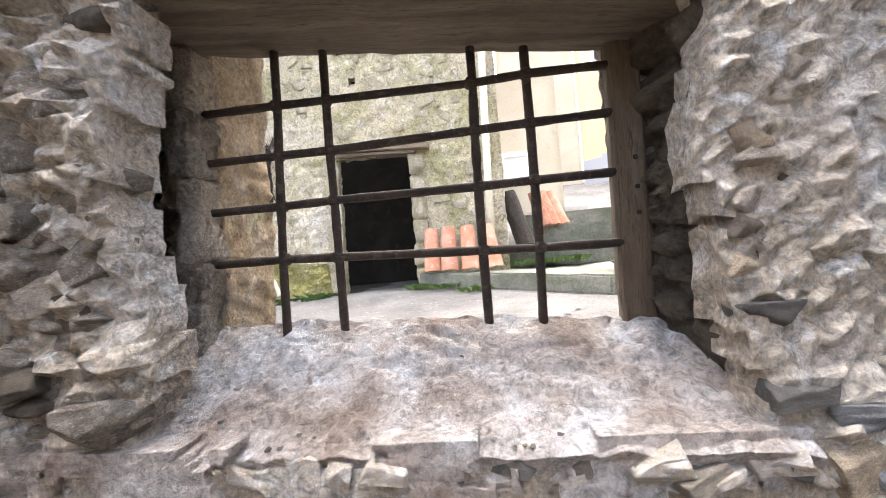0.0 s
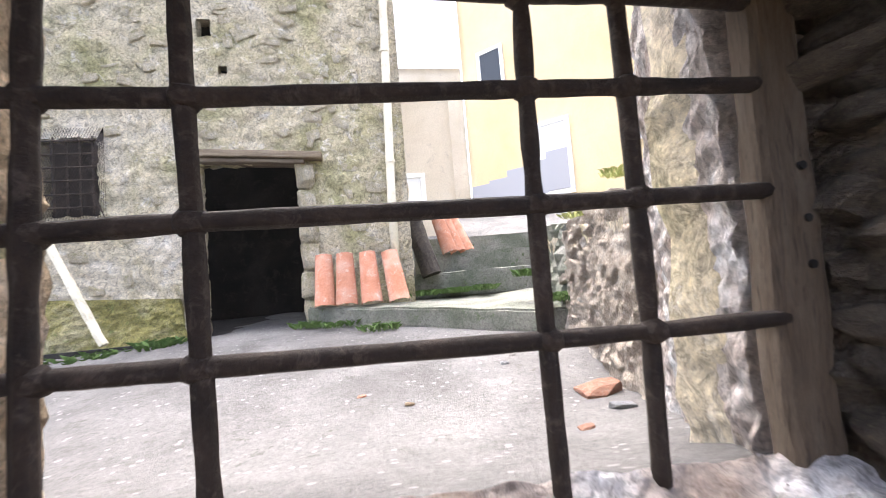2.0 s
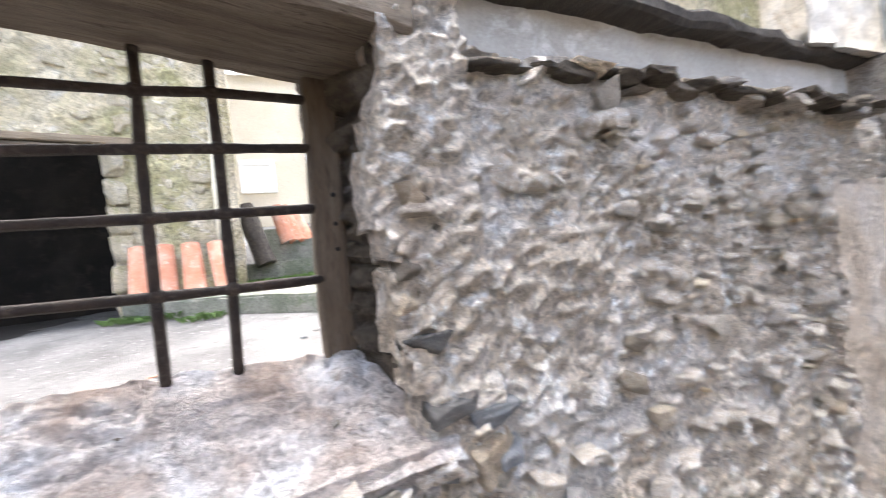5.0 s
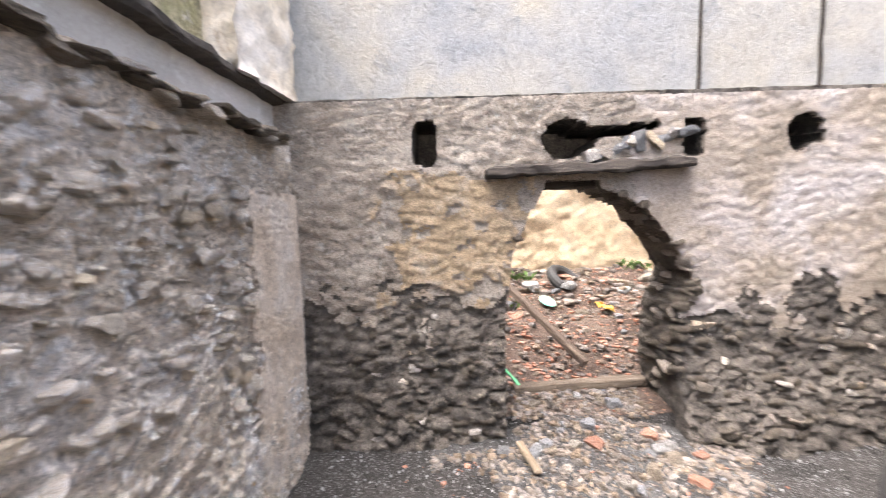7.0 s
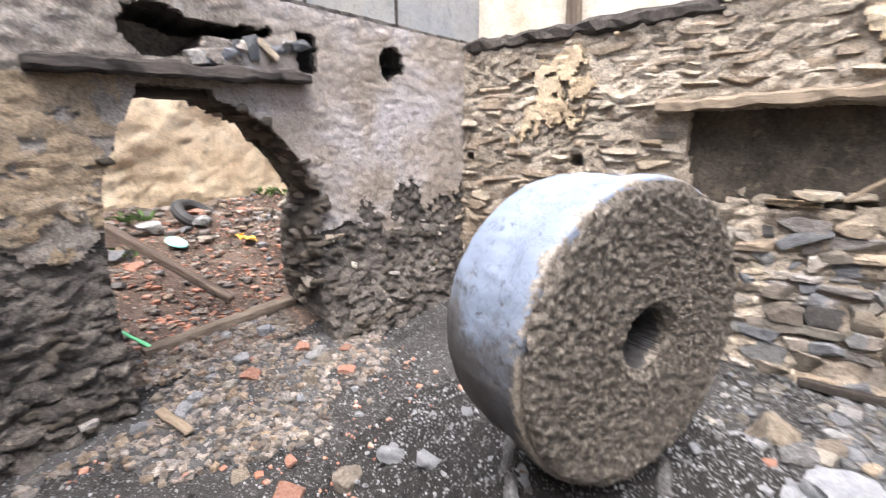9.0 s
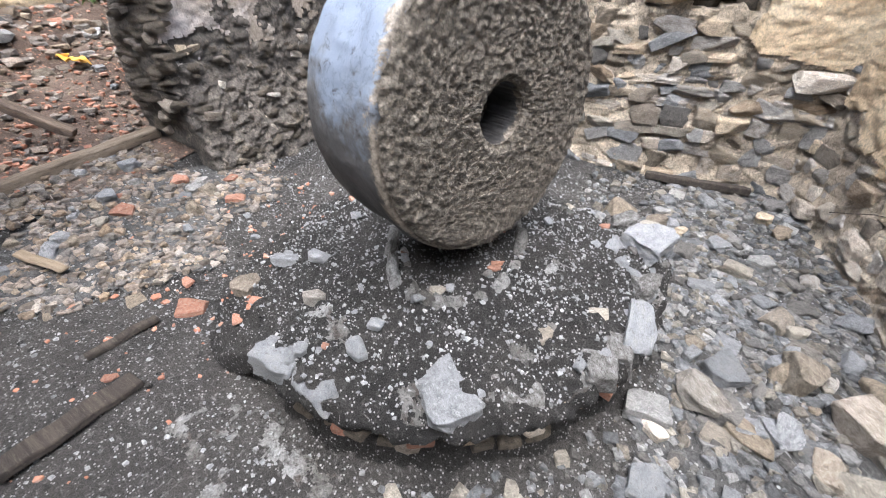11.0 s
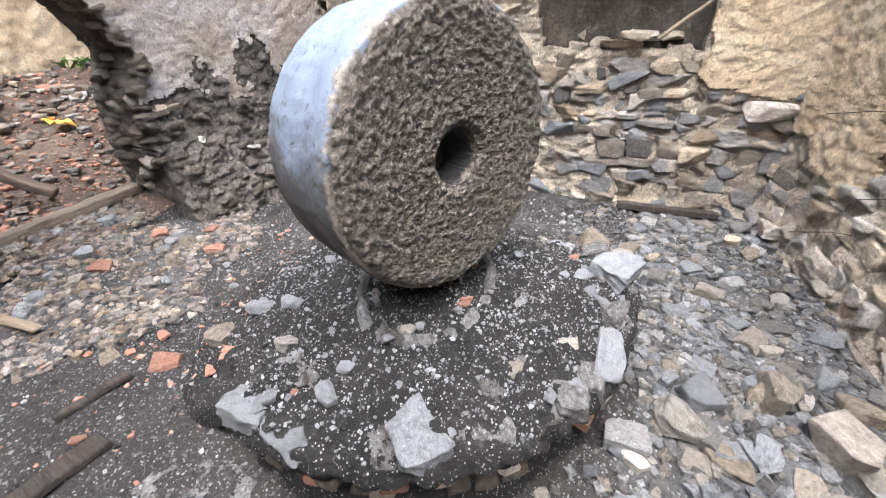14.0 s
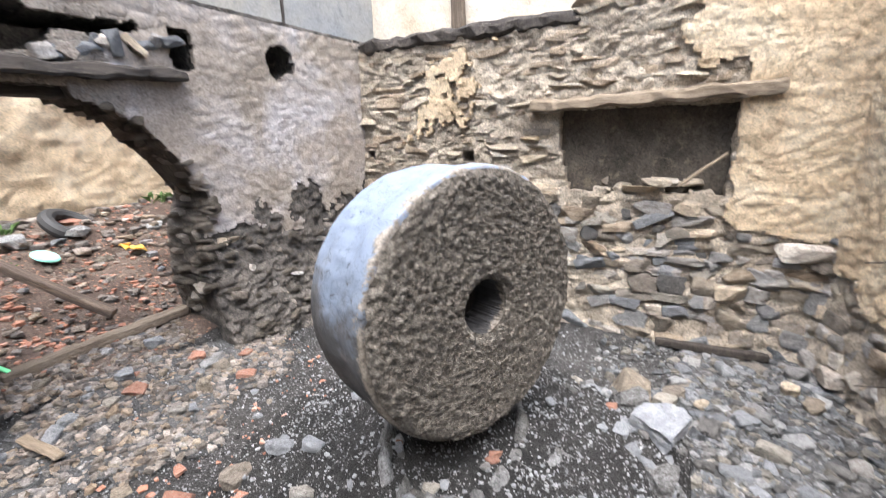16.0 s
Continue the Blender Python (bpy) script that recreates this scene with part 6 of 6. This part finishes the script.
# ---- outside things ----
def curved_tile():
    bm = bmesh.new()
    rows, cols, L = 8, 10, 0.52
    for layer, t in ((0, 0.0), (1, 0.012)):
        for i in range(rows + 1):
            rad = 0.105 - 0.022 * i / rows - t
            for k in range(cols + 1):
                a = math.pi * k / cols
                ragged = 0.012 * fr(k * 0.7, layer * 0.2, 1, 2, 2) if i in (0, rows) else 0
                bm.verts.new((rad * math.cos(a), -rad * math.sin(a) * 0.75, L * i / rows + ragged))
    bm.verts.ensure_lookup_table()
    w, n = cols + 1, (rows + 1) * (cols + 1)
    v = bm.verts
    for i in range(rows):
        for k in range(cols):
            a, b, c, d = i * w + k, i * w + k + 1, (i + 1) * w + k + 1, (i + 1) * w + k
            bm.faces.new([v[j] for j in (a, b, c, d)])
            bm.faces.new([v[j + n] for j in (d, c, b, a)])
    for i in range(rows):
        for k in (0, cols):
            bm.faces.new([v[j] for j in (i * w + k, (i + 1) * w + k, (i + 1) * w + k + n, i * w + k + n)])
    for k in range(cols):
        for i in (0, rows):
            bm.faces.new([v[j] for j in (i * w + k, i * w + k + 1, i * w + k + 1 + n, i * w + k + n)])
    bmesh.ops.recalc_face_normals(bm, faces=bm.faces)
    return bm


first = tagged(empty("roof_tile"), "curved terracotta roof tile leaning on the house wall", "roof tile", "tiles leaning on the wall")
part("clay", curved_tile(), M_TILE, first)
first.matrix_world = pose(0.08, 5.42, 1.555, -14, 0, 4)
for x, tilt, turn in ((0.29, 0, 2), (0.53, -4, -6), (0.80, -9, -4)):
    copy_thing(first, pose(x, 5.36, 1.555, -15, tilt, turn))
for x, y, tilt in ((1.52, 6.36, -12), (1.63, 6.4, -14), (1.75, 6.44, -16)):
    copy_thing(first, pose(x, y, 2.035, -16, tilt, 8))


def log():
    bm = bmesh.new()
    bmesh.ops.create_cone(bm, cap_ends=True, segments=16, radius1=0.115, radius2=0.105, depth=0.75)
    bmesh.ops.subdivide_edges(bm, edges=[e for e in bm.edges if abs(e.verts[0].co.z - e.verts[1].co.z) > 0.5], cuts=6)
    for v in bm.verts:
        v.co += Vector((v.co.x, v.co.y, 0)) * 0.12 * fr(v.co.x * 3, v.co.y * 3, v.co.z, 5, 3)
    ob = tagged(empty("log", pose(1.12, 5.98, 2.13, -12, -14, 0)), "dark bark log leaning by the steps", "log")
    part("trunk", bm, M_WOODDARK, ob)


log()


def pipe(name, pts, radius, material, label):
    ob = tagged(empty(name), label, "drain pipe")
    cu_bm = bmesh.new()
    rings = []
    for p in pts:
        rings.append([cu_bm.verts.new((p[0] + radius * math.cos(t), p[1] + radius * math.sin(t), p[2])) for t in (2 * math.pi * q / 14 for q in range(14))])
    for a, b in zip(rings, rings[1:]):
        for q in range(14):
            f = cu_bm.faces.new((a[q], a[(q + 1) % 14], b[(q + 1) % 14], b[q]))
            f.smooth = True
    cu_bm.faces.new(rings[0][::-1])
    cu_bm.faces.new(rings[-1])
    part("tube", cu_bm, material, ob)
    for z in (3.0, 4.2, 5.4):
        bm = bmesh.new()
        bmesh.ops.create_cone(bm, cap_ends=True, segments=14, radius1=radius * 1.18, radius2=radius * 1.18, depth=0.03)
        x = pts[0][0] + (pts[-1][0] - pts[0][0]) * (z - pts[0][2]) / (pts[-1][2] - pts[0][2])
        part("bracket", bm, material, ob).location = (x, pts[0][1], z)
    return ob


pipe("drain_pipe", [(0.79, 5.53, 1.75), (0.80, 5.53, 2.6), (0.87, 5.53, 5.0), (0.9, 5.53, 7.0)], 0.045, M_PIPE, "cream plastic drain pipe down the house corner")
cane = timber("cane_pole", (-2.35, 5.4, 2.5), (-1.8, 5.3, 1.4), 0.06, 0.05, M_PIPE, "cream painted pole leaning on the wall", "pole", 4.0)

wg = tagged(empty("barred_window"), "dark barred house window with chicken wire", "window grille")
for k in range(5):
    bar("upright_bar", [(-2.47 + 0.112 * k, 5.6, 2.62), (-2.47 + 0.112 * k, 5.6, 3.38)], 0.009, wg)
for k in range(6):
    bar("cross_bar", [(-2.5, 5.59, 2.69 + 0.13 * k), (-1.99, 5.59, 2.69 + 0.13 * k)], 0.009, wg)
wire_v, wire_f = [], []
for k in range(40):
    for sgn in (1, -1):
        x0 = -2.75 + 0.025 * k if sgn > 0 else -1.75 - 0.025 * k
        a, b = Vector((x0, 5.56, 2.55)), Vector((x0 + sgn * 0.45, 5.56, 3.45))
        a.x, b.x = max(-2.6, min(-1.9, a.x)), max(-2.6, min(-1.9, b.x))
        base = len(wire_v)
        o = Vector((0.0012, 0, 0))
        q = Vector((0, 0.0015, 0))
        wire_v += [a - o, a + o, b + o, b - o, a - o + q, a + o + q, b + o + q, b - o + q]
        wire_f += [(base, base + 1, base + 2, base + 3), (base + 7, base + 6, base + 5, base + 4)]
wm = new("wire_mesh", mesh_of("wire_mesh", wire_v, wire_f, M_IRON))
wm.parent = wg
tagged(wm, "rusty chicken wire")

# stone frame and showing stones on the house front
for k in range(6):
    for x in (-0.06, -1.14):
        m = Matrix.Translation((x + rng.uniform(-0.02, 0.02), 5.58, 1.5 + 0.28 * k))
        put("stone", rng.choice(FACE_STONES), m, (0.22, 0.12, 0.29), facade)
for k in range(230):
    x, z = rng.uniform(-3.6, 0.95), rng.uniform(1.5, 5.8)
    if in_fdoor(x, z) or in_fwin(x, z) or f_hole(x, z):
        continue
    put("stone", rng.choice(FACE_STONES), Matrix.Translation((x, 5.612, z)) @ Matrix.Rotation(rng.uniform(-0.4, 0.4), 4, "Y"), (rng.uniform(0.06, 0.26), 0.06, rng.uniform(0.04, 0.16)), facade)

# rubble bank beside the lane
bank = tagged(quad_sheet("bank", (2.05, 4.5, 1.1), (1.6, 2.75, 1.05), (1.72, 2.75, 2.05), (2.2, 4.5, 2.14), 0.04, M_GREYCOAT, relief(0.035, 2.2, 0.025, 9, 8.0), 0.5), "rough grey rock and earth bank beside the lane", "bank", kind="structure")
tagged(quad_sheet("bank_top", (2.75, 6.6, 2.05), (1.7, 2.75, 2.0), (4.4, 2.75, 2.1), (4.4, 6.6, 2.3), 0.12, M_FACADE, relief(0.06, 2), 0.2), "earth on top of the bank", "ground", kind="structure")
tagged(quad_sheet("bank_end", (3.3, 8.5, 1.3), (2.05, 4.4, 1.2), (2.15, 4.4, 2.12), (3.4, 8.5, 2.45), 0.08, M_STEP, relief(0.06, 2, 0.06, 5), 0.5), "mossy side wall of the steps", "wall", kind="structure")
for k in range(34):
    f = rng.random()
    z = rng.uniform(1.2, 2.1)
    p = Vector((1.63 + 0.44 * f + 0.11 * (z - 1.1), 2.8 + 1.65 * f, z))
    put("stone", rng.choice(BANK_STONES), Matrix.Translation(p) @ Matrix.Rotation(rng.uniform(0, 3), 4, "X"), (rng.uniform(0.08, 0.14), rng.uniform(0.08, 0.2), rng.uniform(0.06, 0.13)), bank)
for x, y, s, kit, lab in ((1.55, 3.0, 0.22, ROCKS_BRICK, "broken red tile on the lane"), (0.72, 3.15, 0.05, ROCKS_TAN, "brown pebble on the lane"), (0.5, 3.35, 0.05, ROCKS_BRICK, "small red chip on the lane"), (1.25, 2.55, 0.06, ROCKS_BRICK, "red chip on the lane"), (1.5, 2.75, 0.1, ROCKS_WHITE, "pale stone on the lane"), (1.3, 3.6, 0.06, ROCKS, "grey pebble on the lane"), (1.4, 3.75, 0.05, ROCKS, "grey pebble on the lane")):
    ob = put("lane_stone", kit[0], Matrix.Translation((x, y, lane_z(x, y) + s * 0.1)), (s, s * 0.7, s * 0.35))
    tagged(ob, lab, "stone")
weeds("step_weeds", [(0.2, 5.32, 1.36, 0.2), (0.6, 5.0, 1.33, 0.2), (-0.1, 5.45, 1.36, 0.15), (1.05, 5.75, 1.55, 0.18), (1.35, 5.85, 1.55, 0.12), (1.75, 5.7, 1.56, 0.14), (1.5, 5.8, 1.55, 0.1), (2.0, 4.3, 1.5, 0.15), (1.9, 4.7, 1.7, 0.12)], "small green weeds along the steps", 110, 0.09)
weeds("wall_weeds", [(-2.4, 5.45, 1.22, 0.3), (-1.9, 5.4, 1.25, 0.25), (-2.9, 5.4, 1.2, 0.3), (-1.4, 5.45, 1.3, 0.2)], "green weeds at the foot of the house wall", 130, 0.13)
weeds("bank_weeds", [(2.3 + 0.12 * k, 4.3 + 0.3 * (k % 3), 2.14 + 0.11 * (k % 4), 0.2) for k in range(9)], "pale green shrubby weeds on the bank", 190, 0.07, M_SHRUB)
tagged(quad_sheet("moss_stain", (-3.4, 5.535, 1.15), (-1.2, 5.535, 1.3), (-1.3, 5.56, 1.75), (-3.4, 5.56, 1.9), 0.05, M_MOSSWALL, relief(0.03, 3), 0.05), "mossy plinth at the foot of the house wall", "plinth", kind="structure")


# ---- houses up the lane ----
def house(name, a, b, z0, z1, material, label, openings, thick=0.3):
    a, b = Vector((*a, 0)), Vector((*b, 0))
    root = tagged(empty(name), label, "house")
    d = (b - a)
    ln = d.length
    d.normalize()
    w = sheet("wall", a, d, ln, z0, z1, 0.2, material, lambda x, y, z: 0.004 * fr(x, y, z, 2), None, thick, jitter=0.0, parent=root)
    nrm = Vector((-d.y, d.x, 0))
    for s, z, ww, hh, kind in openings:
        c = a + d * s + nrm * 0.01
        turn = math.degrees(math.atan2(d.y, d.x))
        fm = part("window" if kind == "w" else "door", rough_box(ww, 0.05, hh, 1, 0.0, 0.0, 0.008), M_DARKGLASS if kind == "w" else M_WHITEPAINT, root)
        fm.matrix_world = pose(c.x, c.y, z, 0, 0, turn)
        for q, (ox, oz, bw, bh) in enumerate(((0, hh / 2 + 0.05, ww + 0.2, 0.1), (0, -hh / 2 - 0.05, ww + 0.2, 0.1), (-ww / 2 - 0.05, 0, 0.1, hh), (ww / 2 + 0.05, 0, 0.1, hh))):
            f = part("frame", rough_box(bw, 0.09, bh, 1, 0.0, 0.0, 0.006), M_WHITEPAINT, root)
            f.matrix_world = pose(c.x + d.x * ox, c.y + d.y * ox, z + oz, 0, 0, turn)
    return root


yh = house("yellow_house", (8.2, 7.6), (3.35, 12.4), 2.2, 11.5, M_YELLOW, "tall yellow rendered house up the lane", [(4.4, 4.4, 0.75, 1.7, "d"), (2.0, 5.1, 0.8, 1.3, "w"), (5.9, 7.2, 0.6, 1.0, "w")])
for k in range(5):
    d = Vector((-4.85, 4.8, 0)).normalized()
    c = Vector((8.2, 7.6, 0)) + d * (6.5 - 0.55 * k)
    g = part("dado", rough_box(0.56, 0.05, 1.0 - 0.1 * (k % 2), 1, 0.0, 0.0, 0.005), M_GREYPAINT, yh)
    g.matrix_world = pose(c.x - 0.02, c.y - 0.02, 3.6 + 0.12 * k, 0, 0, math.degrees(math.atan2(d.y, d.x)))
house("beige_house", (3.35, 12.6), (1.2, 12.6), 2.0, 7.7, M_BEIGE, "beige rendered house closing the lane", [(0.85, 4.75, 0.35, 0.6, "w")])
house("grey_house", (2.3, 9.6), (0.9, 9.6), 1.9, 5.6, M_BEIGE, "weathered beige outhouse beside the steps", [(0.95, 3.55, 0.45, 0.45, "d")])
sl = tagged(quad_sheet("lane_slope", (1.1, 11.8, 2.27), (2.6, 7.0, 2.27), (6.5, 7.6, 2.6), (3.4, 12.7, 3.6), 0.3, M_CONCRETE, lambda x, y, z: 0.01 * fr(x, y, z, 2), 0.2), "paved lane above the steps", "ground", kind="structure")

# iron wires left in the plaster
for k, (y, z) in enumerate(((-2.2, 0.42), (-2.35, 1.0), (-1.9, 0.75))):
    wx = -0.40 + (y + 0.5) / -2.6 * 0.67
    ob = tagged(empty("iron_wire"), "thin rusty iron wire sticking from the wall", "wire")
    bar("strand", [(wx - 0.05, y, z), (wx + 0.12, y - 0.02, z - 0.01), (wx + 0.3, y + 0.03, z - 0.03)], 0.0025, ob)
